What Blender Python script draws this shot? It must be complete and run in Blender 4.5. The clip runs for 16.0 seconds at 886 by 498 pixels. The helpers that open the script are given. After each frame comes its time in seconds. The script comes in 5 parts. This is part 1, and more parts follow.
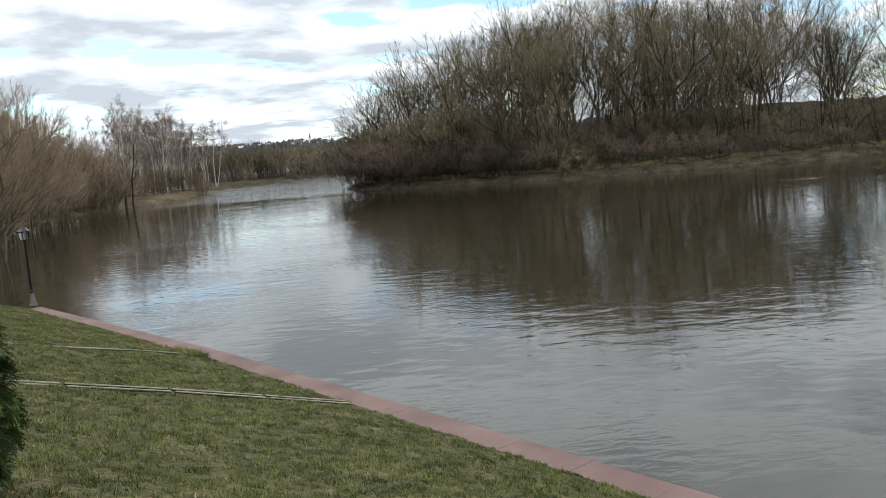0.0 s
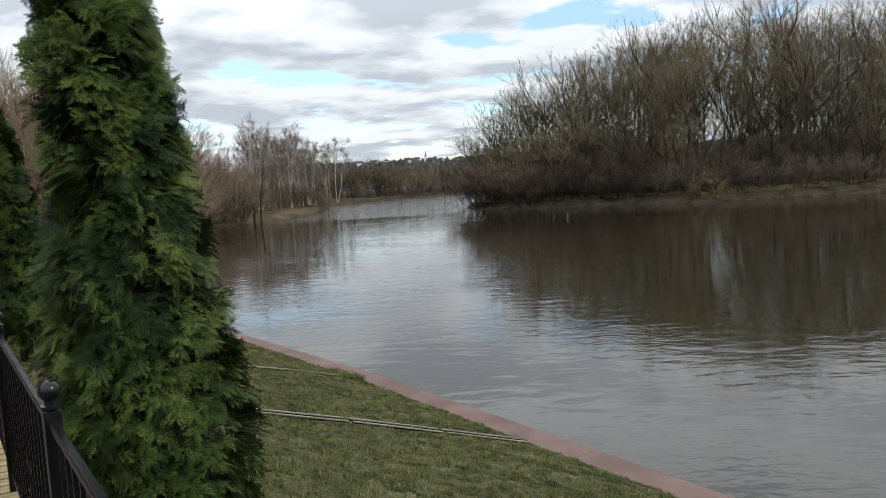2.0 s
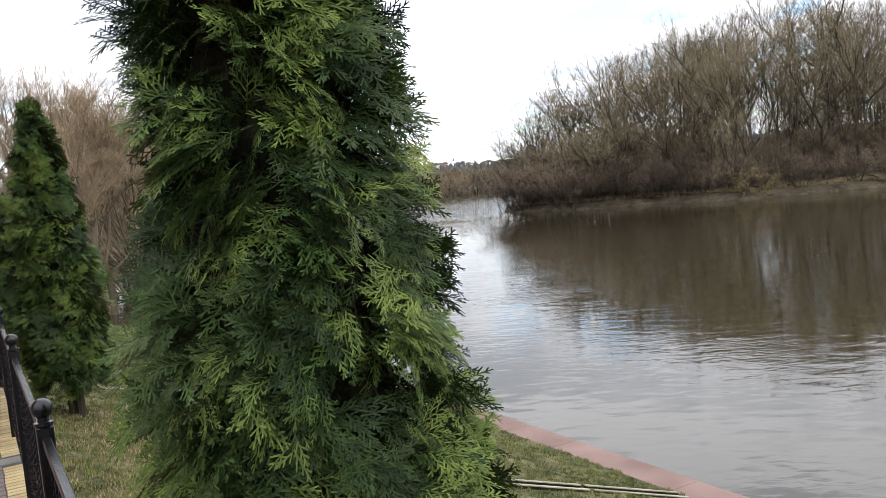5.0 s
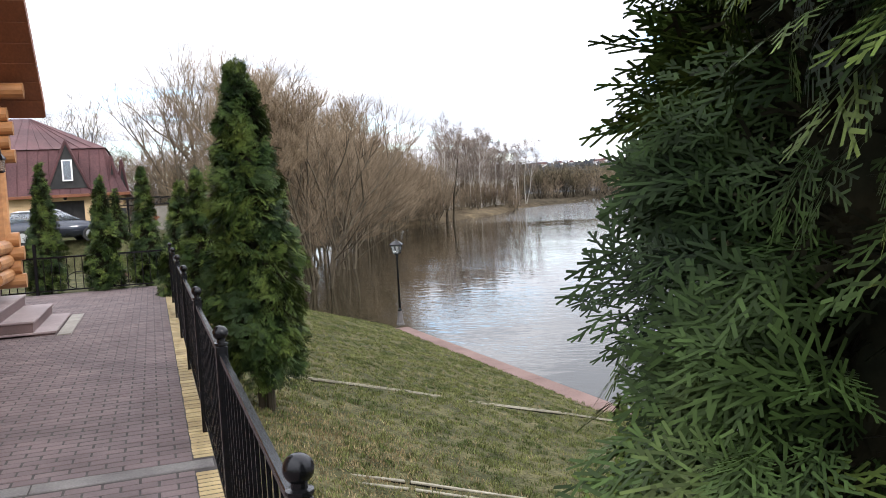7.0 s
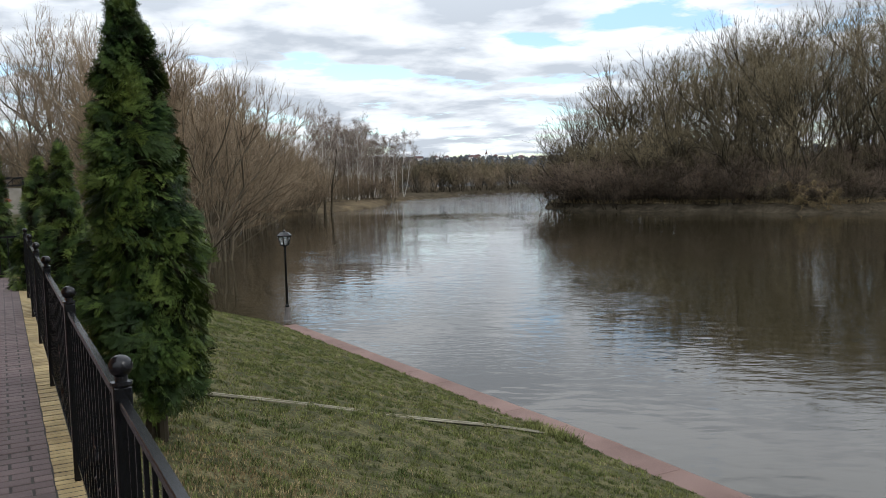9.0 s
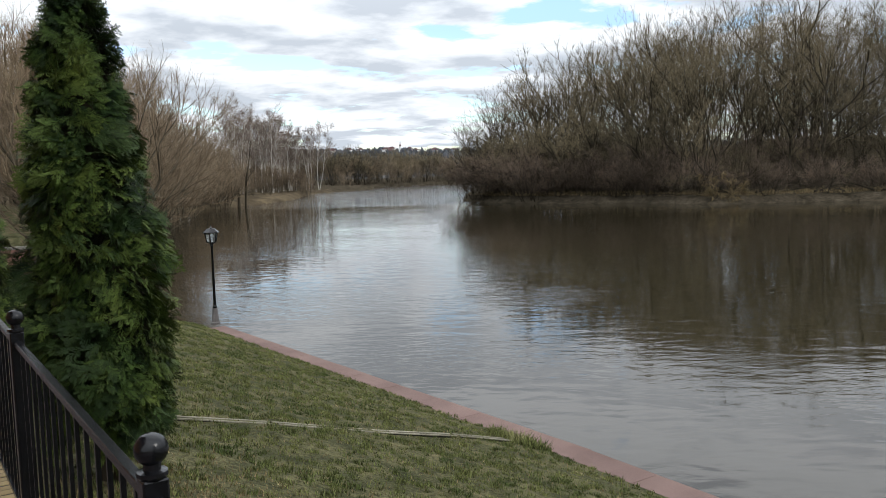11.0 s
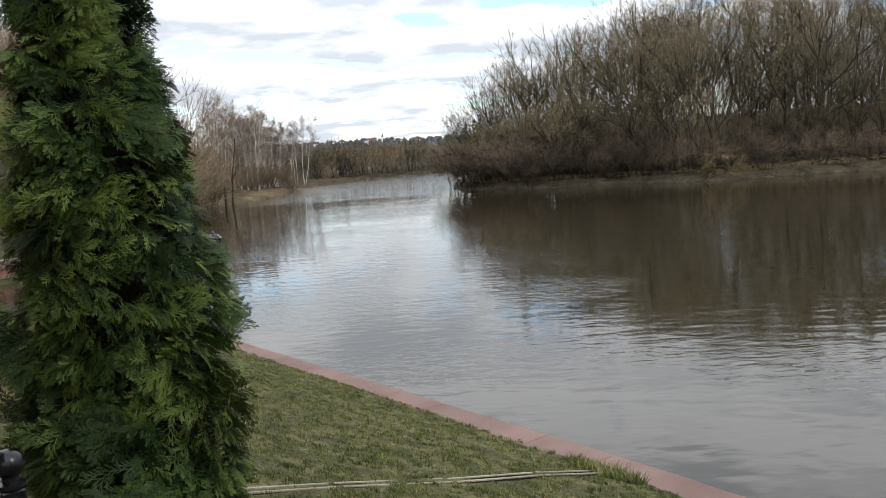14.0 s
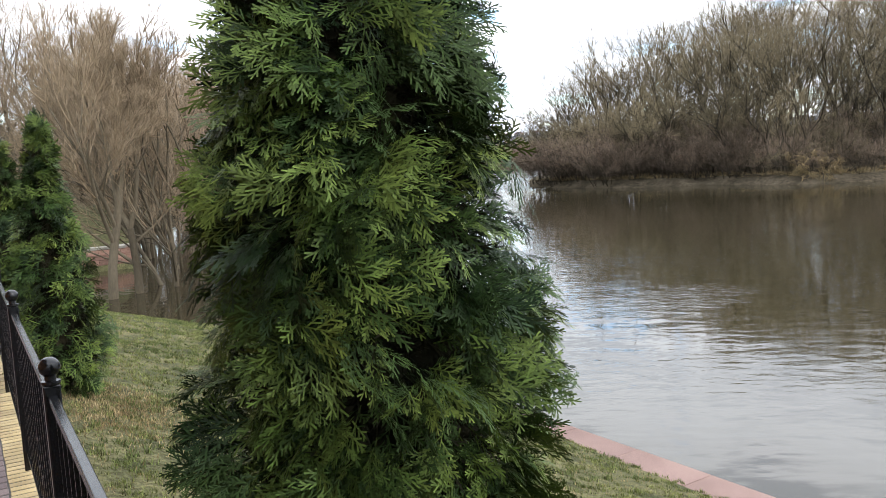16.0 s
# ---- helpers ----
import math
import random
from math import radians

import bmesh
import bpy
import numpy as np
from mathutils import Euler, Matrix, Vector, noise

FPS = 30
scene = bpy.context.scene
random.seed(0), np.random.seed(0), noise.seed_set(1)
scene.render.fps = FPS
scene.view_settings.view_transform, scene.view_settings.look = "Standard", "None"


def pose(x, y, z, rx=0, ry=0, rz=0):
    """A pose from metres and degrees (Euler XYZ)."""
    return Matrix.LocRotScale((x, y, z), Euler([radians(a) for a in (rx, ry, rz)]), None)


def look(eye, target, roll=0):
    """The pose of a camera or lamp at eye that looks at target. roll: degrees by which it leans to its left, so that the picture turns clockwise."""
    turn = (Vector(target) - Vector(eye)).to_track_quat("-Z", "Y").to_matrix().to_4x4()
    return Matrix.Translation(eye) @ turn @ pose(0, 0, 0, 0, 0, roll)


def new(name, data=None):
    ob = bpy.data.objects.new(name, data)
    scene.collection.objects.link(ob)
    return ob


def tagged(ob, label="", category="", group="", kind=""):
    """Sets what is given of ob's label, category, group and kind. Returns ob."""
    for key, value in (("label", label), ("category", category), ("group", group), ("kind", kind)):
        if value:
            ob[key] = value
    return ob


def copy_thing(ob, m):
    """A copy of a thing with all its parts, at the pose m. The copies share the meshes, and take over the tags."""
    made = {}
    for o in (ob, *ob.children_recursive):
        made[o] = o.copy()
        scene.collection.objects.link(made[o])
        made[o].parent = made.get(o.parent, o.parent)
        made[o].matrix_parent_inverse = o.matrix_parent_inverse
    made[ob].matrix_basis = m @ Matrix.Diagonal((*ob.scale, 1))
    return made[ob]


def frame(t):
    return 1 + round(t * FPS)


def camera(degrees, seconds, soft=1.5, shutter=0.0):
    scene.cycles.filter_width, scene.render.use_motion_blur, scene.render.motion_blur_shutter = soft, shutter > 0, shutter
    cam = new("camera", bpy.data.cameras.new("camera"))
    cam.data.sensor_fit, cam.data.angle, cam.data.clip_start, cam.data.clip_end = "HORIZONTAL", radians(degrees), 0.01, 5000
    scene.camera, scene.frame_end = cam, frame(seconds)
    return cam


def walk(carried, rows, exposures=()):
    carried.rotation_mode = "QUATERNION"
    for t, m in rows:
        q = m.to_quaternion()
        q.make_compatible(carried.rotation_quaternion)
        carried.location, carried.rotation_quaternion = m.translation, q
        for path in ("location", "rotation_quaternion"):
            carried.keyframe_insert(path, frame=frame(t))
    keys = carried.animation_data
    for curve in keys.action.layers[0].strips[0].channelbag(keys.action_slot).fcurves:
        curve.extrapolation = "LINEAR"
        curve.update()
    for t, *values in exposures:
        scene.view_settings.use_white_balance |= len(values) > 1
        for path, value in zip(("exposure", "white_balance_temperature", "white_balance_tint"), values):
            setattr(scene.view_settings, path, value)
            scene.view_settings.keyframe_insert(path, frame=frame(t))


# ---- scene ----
cam = camera(56.7, 16.0, soft=0.8)
PATH = [
    (0, (0.014, 0.78, 1.436), (1.281, 2.311, 1.212), -4.8),
    (0.5, (-0.184, 0.985, 1.504), (1.007, 2.577, 1.283), -4.2),
    (1, (-0.194, 1.267, 1.506), (0.94, 2.902, 1.307), -4.7),
    (1.5, (-0.186, 1.541, 1.538), (0.896, 3.214, 1.368), -5.0),
    (2, (-0.267, 1.927, 1.511), (0.788, 3.618, 1.354), -3.9),
    (2.5, (-0.28, 2.247, 1.521), (0.798, 3.924, 1.365), -4.9),
    (3, (-0.177, 2.615, 1.554), (0.907, 4.291, 1.431), -6.0),
    (3.2, (-0.166, 2.711, 1.558), (0.92, 4.387, 1.439), -6.0),
    (5.3, (-0.145, 4.252, 1.519), (0.833, 5.991, 1.378), -5.1),
    (5.5, (-0.185, 4.387, 1.511), (0.793, 6.126, 1.371), -4.5),
    (6, (-0.266, 4.675, 1.525), (0.699, 6.421, 1.39), -4.2),
    (6.5, (-0.28, 5.007, 1.537), (0.427, 6.874, 1.423), -4.0),
    (7, (-0.25, 5.27, 1.51), (0.413, 7.153, 1.382), -3.1),
    (7.5, (-0.289, 5.65, 1.474), (0.466, 7.496, 1.328), -2.3),
    (8, (-0.315, 5.968, 1.462), (0.556, 7.762, 1.31), -2.3),
    (8.5, (-0.264, 6.273, 1.474), (0.638, 8.052, 1.322), -2.2),
    (9, (-0.271, 6.531, 1.453), (0.67, 8.289, 1.296), -1.5),
    (9.5, (-0.326, 6.87, 1.455), (0.708, 8.575, 1.298), -0.9),
    (12, (-0.408, 7.612, 1.536), (0.727, 9.248, 1.345), -2.0),
    (12.5, (-0.313, 7.882, 1.556), (0.821, 9.517, 1.35), -2.7),
    (13, (-0.309, 8.246, 1.541), (0.832, 9.875, 1.327), -2.6),
    (13.5, (-0.296, 8.604, 1.541), (0.869, 10.215, 1.326), -3.2),
    (14, (-0.199, 9.005, 1.557), (0.942, 10.634, 1.346), -4.2),
    (14.5, (-0.226, 9.34, 1.53), (0.877, 10.993, 1.312), -3.8),
    (15, (-0.277, 9.709, 1.533), (0.822, 11.366, 1.317), -4.0),
    (15.5, (-0.217, 10.165, 1.525), (0.855, 11.84, 1.315), -3.7),
    (16, (-0.203, 10.493, 1.545), (0.803, 12.209, 1.337), -3.1),
]
EXPOSURES = [(0, 0.15, 6100, 7), (1.0, 0.1, 6100, 7), (2.0, -0.08, 6150, 8), (2.5, 0.12, 6150, 8), (3.0, -0.16, 6200, 9), (5.3, 0.95, 6250, 12), (5.5, 1.05, 6250, 12), (6.0, 1.4, 6200, 13), (6.5, 1.05, 6150, 14), (7.0, 0.75, 6150, 14), (7.5, 0.28, 6100, 11), (8.0, 0.04, 6100, 9), (9.7, 0.04, 6100, 9), (11.8, 0.15, 6200, 9), (13.5, 0.22, 6250, 10), (14.5, 0.5, 6250, 10), (15.3, 0.9, 6150, 10), (16, 1.15, 6100, 10)]
walk(cam, [(t, look(eye, target, roll)) for t, eye, target, roll in PATH], EXPOSURES)

# ---- light ----
SUN_EL, SUN_AZ = 36, 152          # degrees; azimuth clockwise from +y
world = bpy.data.worlds.new("sky_world")
scene.world = world
world.use_nodes = True


def build_sky():
    nt = world.node_tree
    nt.nodes.clear()
    N, L = nt.nodes.new, nt.links.new
    out = N("ShaderNodeOutputWorld")
    sky = N("ShaderNodeTexSky")
    sky.sky_type = "NISHITA"
    sky.sun_disc = False
    sky.sun_elevation, sky.sun_rotation = radians(SUN_EL), radians(SUN_AZ)
    sky.air_density, sky.dust_density = 1.0, 0.8
    tc = N("ShaderNodeTexCoord")
    sep = N("ShaderNodeSeparateXYZ")
    L(tc.outputs["Generated"], sep.inputs[0])
    # a cloud deck seen in perspective: direction divided by height
    up = N("ShaderNodeMath"); up.operation = "MAXIMUM"; up.inputs[1].default_value = 0.0
    L(sep.outputs["Z"], up.inputs[0])
    add = N("ShaderNodeMath"); add.operation = "ADD"; add.inputs[1].default_value = 0.11
    L(up.outputs[0], add.inputs[0])
    comb = N("ShaderNodeCombineXYZ")
    for ax in ("X", "Y"):
        d = N("ShaderNodeMath"); d.operation = "DIVIDE"
        L(sep.outputs[ax], d.inputs[0]); L(add.outputs[0], d.inputs[1])
        L(d.outputs[0], comb.inputs[ax])
    big = N("ShaderNodeTexNoise")
    big.inputs["Scale"].default_value = 1.6
    big.inputs["Detail"].default_value = 7
    big.inputs["Roughness"].default_value = 0.53
    big.inputs["Distortion"].default_value = 0.1
    mp = N("ShaderNodeMapping"); mp.inputs["Location"].default_value = (3.1, 1.7, 0)
    L(comb.outputs[0], mp.inputs["Vector"]); L(mp.outputs[0], big.inputs["Vector"])
    close = N("ShaderNodeMapRange")
    close.inputs["From Min"].default_value, close.inputs["From Max"].default_value = 0.13, 0.24
    close.inputs["To Max"].default_value = 0.11
    L(sep.outputs["Z"], close.inputs["Value"])
    thick = N("ShaderNodeMath"); thick.operation = "ADD"
    L(big.outputs["Fac"], thick.inputs[0]); L(close.outputs[0], thick.inputs[1])
    cover = N("ShaderNodeValToRGB")
    cover.color_ramp.elements[0].position, cover.color_ramp.elements[1].position = 0.425, 0.475
    L(thick.outputs[0], cover.inputs[0])
    # the deck a little higher up tells how much cloud stands above: bases are grey, upper rims white
    rim = N("ShaderNodeTexNoise")
    for key in ("Scale", "Detail", "Roughness", "Distortion"):
        rim.inputs[key].default_value = big.inputs[key].default_value
    farther = N("ShaderNodeVectorMath"); farther.operation = "SCALE"; farther.inputs["Scale"].default_value = 0.945
    L(comb.outputs[0], farther.inputs[0])
    mp2 = N("ShaderNodeMapping"); mp2.inputs["Location"].default_value = mp.inputs["Location"].default_value
    L(farther.outputs[0], mp2.inputs["Vector"]); L(mp2.outputs[0], rim.inputs["Vector"])
    shade = N("ShaderNodeValToRGB")
    e = shade.color_ramp.elements
    e[0].position, e[0].color = 0.45, (9.3, 9.35, 9.4, 1)
    e[1].position, e[1].color = 0.58, (5.6, 5.9, 6.3, 1)
    L(rim.outputs["Fac"], shade.inputs[0])
    mix = N("ShaderNodeMix"); mix.data_type = "RGBA"
    L(cover.outputs["Color"], mix.inputs["Factor"])
    thin = N("ShaderNodeVectorMath"); thin.operation = "SCALE"; thin.inputs["Scale"].default_value = 2.0
    L(sky.outputs[0], thin.inputs[0])
    L(thin.outputs[0], mix.inputs["A"]); L(shade.outputs["Color"], mix.inputs["B"])
    # a cloudy sky is brighter overhead than at the horizon
    zen = N("ShaderNodeMapRange")
    zen.inputs["From Min"].default_value, zen.inputs["From Max"].default_value = 0.17, 0.6
    zen.inputs["To Min"].default_value, zen.inputs["To Max"].default_value = 1.0, 2.25
    L(sep.outputs["Z"], zen.inputs["Value"])
    lift = N("ShaderNodeVectorMath"); lift.operation = "SCALE"
    L(mix.outputs["Result"], lift.inputs[0]); L(zen.outputs[0], lift.inputs["Scale"])
    bg = N("ShaderNodeBackground"); bg.inputs["Strength"].default_value = 0.11
    L(lift.outputs[0], bg.inputs["Color"])
    L(bg.outputs[0], out.inputs[0])


build_sky()
sun = new("sun", bpy.data.lights.new("sun", "SUN"))
sun.data.energy, sun.data.angle, sun.data.color = 1.0, radians(12), (1.0, 0.94, 0.85)
_az, _el = radians(SUN_AZ), radians(SUN_EL)
SUN_FROM = Vector((math.sin(_az) * math.cos(_el), math.cos(_az) * math.cos(_el), math.sin(_el)))
sun.matrix_world = look(SUN_FROM * 60, (0, 0, 0))

# ---- materials ----
WATER = -1.76


def mat(name, c1, c2, rough=0.8, scale=4.0, scale2=60.0, bump=0.2, metal=0.0, detail=5, spec=0.4, stretch=(1, 1, 1), c3=None, island=0.0, objrand=0.0, dist=0.01, swing=0.38):
    """Two-scale noise between colours, fine relief, optional per-piece variation."""
    m = bpy.data.materials.new(name)
    m.use_nodes = True
    nt = m.node_tree
    N, L = nt.nodes.new, nt.links.new
    b = nt.nodes["Principled BSDF"]
    b.inputs["Roughness"].default_value = rough
    b.inputs["Metallic"].default_value = metal
    b.inputs["Specular IOR Level"].default_value = spec
    geo = N("ShaderNodeNewGeometry")
    mp = N("ShaderNodeMapping"); mp.inputs["Scale"].default_value = stretch
    L(geo.outputs["Position"], mp.inputs["Vector"])
    n1 = N("ShaderNodeTexNoise"); n1.inputs["Scale"].default_value = scale; n1.inputs["Detail"].default_value = detail
    n2 = N("ShaderNodeTexNoise"); n2.inputs["Scale"].default_value = scale2; n2.inputs["Detail"].default_value = 3
    L(mp.outputs[0], n1.inputs["Vector"]); L(mp.outputs[0], n2.inputs["Vector"])
    r1 = N("ShaderNodeValToRGB")
    r1.color_ramp.elements[0].position, r1.color_ramp.elements[1].position = 0.34, 0.66
    r1.color_ramp.elements[0].color, r1.color_ramp.elements[1].color = (*c1, 1), (*c2, 1)
    if c3:
        el = r1.color_ramp.elements.new(0.8); el.color = (*c3, 1)
    L(n1.outputs["Fac"], r1.inputs[0])
    hsv = N("ShaderNodeHueSaturation")
    L(r1.outputs["Color"], hsv.inputs["Color"])
    val = N("ShaderNodeMapRange")
    val.inputs["To Min"].default_value, val.inputs["To Max"].default_value = 1 - swing, 1 + swing
    L(n2.outputs["Fac"], val.inputs["Value"])
    last = val.outputs[0]
    for amount, source in ((island, "island"), (objrand, "object")):
        if amount:
            src = geo.outputs["Random Per Island"] if source == "island" else N("ShaderNodeObjectInfo").outputs["Random"]
            mr = N("ShaderNodeMapRange")
            mr.inputs["To Min"].default_value, mr.inputs["To Max"].default_value = 1 - amount, 1 + amount
            L(src, mr.inputs["Value"])
            mul = N("ShaderNodeMath"); mul.operation = "MULTIPLY"
            L(last, mul.inputs[0]); L(mr.outputs[0], mul.inputs[1])
            last = mul.outputs[0]
    L(last, hsv.inputs["Value"])
    L(hsv.outputs["Color"], b.inputs["Base Color"])
    if bump:
        bp = N("ShaderNodeBump"); bp.inputs["Strength"].default_value = bump; bp.inputs["Distance"].default_value = dist
        L(n2.outputs["Fac"], bp.inputs["Height"]); L(bp.outputs[0], b.inputs["Normal"])
    return m


def water_material():
    """Brown river: a faint long swell, fine wind ripples in patches, a ruffled reach far upstream."""
    m = bpy.data.materials.new("river_water")
    m.use_nodes = True
    nt = m.node_tree
    N, L = nt.nodes.new, nt.links.new
    b = nt.nodes["Principled BSDF"]
    b.inputs["Base Color"].default_value = (0.021, 0.0172, 0.0095, 1)
    b.inputs["Roughness"].default_value = 0.015
    b.inputs["IOR"].default_value = 1.33
    geo = N("ShaderNodeNewGeometry")

    def math_(op, a, c):
        n = N("ShaderNodeMath"); n.operation = op
        for k, v in enumerate((a, c)):
            if isinstance(v, (int, float)):
                n.inputs[k].default_value = v
            else:
                L(v, n.inputs[k])
        return n.outputs[0]

    def waves(scale, stretch, turn, detail, distortion=0.3):
        mp = N("ShaderNodeMapping"); mp.vector_type = "TEXTURE"
        mp.inputs["Rotation"].default_value = (0, 0, radians(turn)); mp.inputs["Scale"].default_value = (*stretch, 1)
        L(geo.outputs["Position"], mp.inputs["Vector"])
        n = N("ShaderNodeTexNoise")
        n.inputs["Scale"].default_value, n.inputs["Detail"].default_value, n.inputs["Distortion"].default_value = scale, detail, distortion
        L(mp.outputs[0], n.inputs["Vector"])
        return n.outputs["Fac"]

    def ramp(v, lo, hi, to0, to1):
        n = N("ShaderNodeMapRange"); n.interpolation_type = "SMOOTHSTEP"
        for key, val in (("From Min", lo), ("From Max", hi), ("To Min", to0), ("To Max", to1)):
            n.inputs[key].default_value = val
        L(v, n.inputs["Value"])
        return n.outputs[0]

    swell = waves(1.7, (1.25, 0.8), -38, 1.5)
    ripple = waves(5.0, (1.5, 0.75), -33, 2.0, 0.5)
    patches = ramp(waves(0.16, (1.5, 0.8), -38, 2.0), 0.42, 0.66, 0.0009, 0.0062)
    sep = N("ShaderNodeSeparateXYZ"); L(geo.outputs["Position"], sep.inputs[0])
    reach = math_("ADD", math_("MULTIPLY", sep.outputs["X"], 0.53), math_("MULTIPLY", sep.outputs["Y"], 0.85))
    ruffled = ramp(reach, 92, 104, 0.0, 0.026)
    # a gust's cat's-paw on the calm water
    dist = N("ShaderNodeVectorMath"); dist.operation = "DISTANCE"; dist.inputs[1].default_value = (13.6, 24.2, WATER)
    L(geo.outputs["Position"], dist.inputs[0])
    gust = ramp(math_("ADD", dist.outputs["Value"], math_("MULTIPLY", waves(0.5, (1, 1), 0, 2.0), 5.0)), 3.2, 5.6, 0.009, 0.0)
    height = math_("ADD", math_("MULTIPLY", swell, 0.0085), math_("MULTIPLY", ripple, math_("ADD", math_("ADD", patches, ruffled), gust)))
    bp = N("ShaderNodeBump"); bp.inputs["Strength"].default_value = 1.0; bp.inputs["Distance"].default_value = 1.0
    L(height, bp.inputs["Height"])
    L(bp.outputs[0], b.inputs["Normal"])
    return m


M = {}
M["water"] = water_material()
M["ground"] = mat("grassy_ground", (0.036, 0.038, 0.016), (0.096, 0.088, 0.042), 0.95, 3.2, 26, 0.9, c3=(0.15, 0.12, 0.072), dist=0.05, swing=1.2, spec=0.08)
M["blade"] = mat("grass_blade", (0.052, 0.070, 0.020), (0.145, 0.152, 0.052), 0.7, 2.2, 16, 0.0, c3=(0.27, 0.225, 0.14), island=0.65, swing=0.8, spec=0.1)
M["litter"] = mat("leaf_litter", (0.028, 0.023, 0.016), (0.068, 0.056, 0.039), 0.95, 0.6, 4, 0.6, dist=0.1, swing=0.9, spec=0.0)
M["curb"] = mat("red_concrete_edging", (0.118, 0.076, 0.065), (0.168, 0.112, 0.096), 0.85, 1.2, 90, 0.3, objrand=0.04, spec=0.15)
M["concrete"] = mat("grey_concrete", (0.17, 0.155, 0.13), (0.26, 0.24, 0.205), 0.9, 3, 80, 0.35, objrand=0.1)
M["troughdark"] = mat("near_black_trough", (0.008, 0.0075, 0.006), (0.020, 0.018, 0.013), 0.9, 6, 60, 0.2, spec=0.05)
M["mossy"] = mat("mossy_concrete", (0.15, 0.137, 0.10), (0.25, 0.23, 0.175), 0.9, 3, 60, 0.35, objrand=0.15, spec=0.1)
M["kerbgrey"] = mat("dull_grey_kerb", (0.085, 0.078, 0.074), (0.14, 0.13, 0.122), 0.85, 3, 80, 0.3, objrand=0.1, spec=0.2)
M["paver"] = mat("red_paver", (0.074, 0.053, 0.051), (0.112, 0.081, 0.078), 0.8, 2.2, 120, 0.35, island=0.15, objrand=0.15)
M["joint"] = mat("dark_joint_sand", (0.026, 0.022, 0.020), (0.05, 0.044, 0.04), 0.95, 6, 90, 0.3)
M["yellow"] = mat("yellow_edging_brick", (0.25, 0.185, 0.085), (0.37, 0.285, 0.14), 0.8, 3, 110, 0.3, objrand=0.18)
M["iron"] = mat("black_painted_iron", (0.0025, 0.0025, 0.003), (0.005, 0.005, 0.006), 0.24, 8, 150, 0.06, spec=0.3)
M["thuja"] = mat("thuja_foliage", (0.008, 0.017, 0.005), (0.032, 0.053, 0.013), 0.6, 4.0, 22, 0.0, c3=(0.075, 0.088, 0.030), island=0.45, spec=0.1, swing=0.7)
# yellower young growth, raised in brightness for light caught on outer tips
M["thuja_tip"] = mat("thuja_young_lit_tips", (0.025, 0.046, 0.010), (0.090, 0.118, 0.024), 0.6, 4.0, 22, 0.0, c3=(0.18, 0.185, 0.065), island=0.4, spec=0.1, swing=0.6)
# brown old twigs, darkened to hold the shade inside the crown
M["thuja_in"] = mat("thuja_inner_twigs_shaded", (0.008, 0.010, 0.005), (0.022, 0.019, 0.010), 0.9, 9, 50, 0.5, spec=0.1)
M["bark"] = mat("grey_brown_bark", (0.022, 0.018, 0.012), (0.060, 0.049, 0.034), 0.95, 1.5, 22, 0.5, objrand=0.2, stretch=(1, 1, 0.3), spec=0.08)
M["willowbark"] = mat("olive_brown_willow_bark", (0.055, 0.045, 0.030), (0.12, 0.098, 0.068), 0.95, 1.5, 22, 0.5, objrand=0.2, stretch=(1, 1, 0.3), spec=0.1)
M["mudbank"] = mat("tan_river_bank", (0.035, 0.026, 0.015), (0.10, 0.076, 0.045), 0.95, 0.35, 3, 0.6, c3=(0.19, 0.145, 0.09), dist=0.1, swing=0.9, spec=0.03)
M["twig"] = mat("brown_twigs", (0.078, 0.064, 0.037), (0.150, 0.122, 0.074), 0.9, 0.12, 3, 0.0, objrand=0.3, island=0.3, spec=0.08)
M["shrubtwig"] = mat("mauve_brown_twigs", (0.085, 0.062, 0.045), (0.15, 0.112, 0.082), 0.9, 0.12, 3, 0.0, objrand=0.3, island=0.3, spec=0.08)
M["dry"] = mat("dead_grass", (0.15, 0.11, 0.055), (0.26, 0.20, 0.11), 0.9, 3, 20, 0.0, island=0.5, spec=0.1)
M["willow"] = mat("willow_twigs", (0.122, 0.091, 0.057), (0.21, 0.158, 0.104), 0.9, 0.2, 3, 0.0, objrand=0.2, island=0.3, spec=0.1)
M["birch"] = mat("white_birch_bark", (0.30, 0.27, 0.23), (0.58, 0.54, 0.48), 0.8, 1.6, 9, 0.3, stretch=(1, 1, 2.5))
M["birchtwig"] = mat("birch_twigs", (0.115, 0.088, 0.070), (0.19, 0.15, 0.122), 0.9, 0.3, 3, 0.0, objrand=0.2, island=0.2, spec=0.1)
M["wood"] = mat("orange_varnished_log", (0.25, 0.112, 0.04), (0.40, 0.195, 0.075), 0.5, 2, 16, 0.25, stretch=(0.25, 1, 1), objrand=0.15)
M["soffit"] = mat("red_brown_soffit_boards", (0.145, 0.05, 0.02), (0.20, 0.072, 0.03), 0.6, 1.5, 30, 0.2, stretch=(1, 0.15, 1))
M["step"] = mat("dark_red_step_tile", (0.085, 0.055, 0.052), (0.125, 0.08, 0.075), 0.6, 2, 70, 0.2)
M["treadtop"] = mat("pale_red_tread_slab", (0.17, 0.13, 0.125), (0.235, 0.185, 0.175), 0.7, 2, 70, 0.2)
M["roof"] = mat("red_metal_roof", (0.062, 0.030, 0.031), (0.10, 0.047, 0.047), 0.7, 0.8, 12, 0.2, spec=0.2)
M["render"] = mat("ochre_plaster", (0.52, 0.36, 0.19), (0.62, 0.45, 0.26), 0.9, 1, 40, 0.2)
M["dark"] = mat("dark_panel_and_shade", (0.012, 0.012, 0.012), (0.03, 0.028, 0.026), 0.6, 2, 20, 0.0)
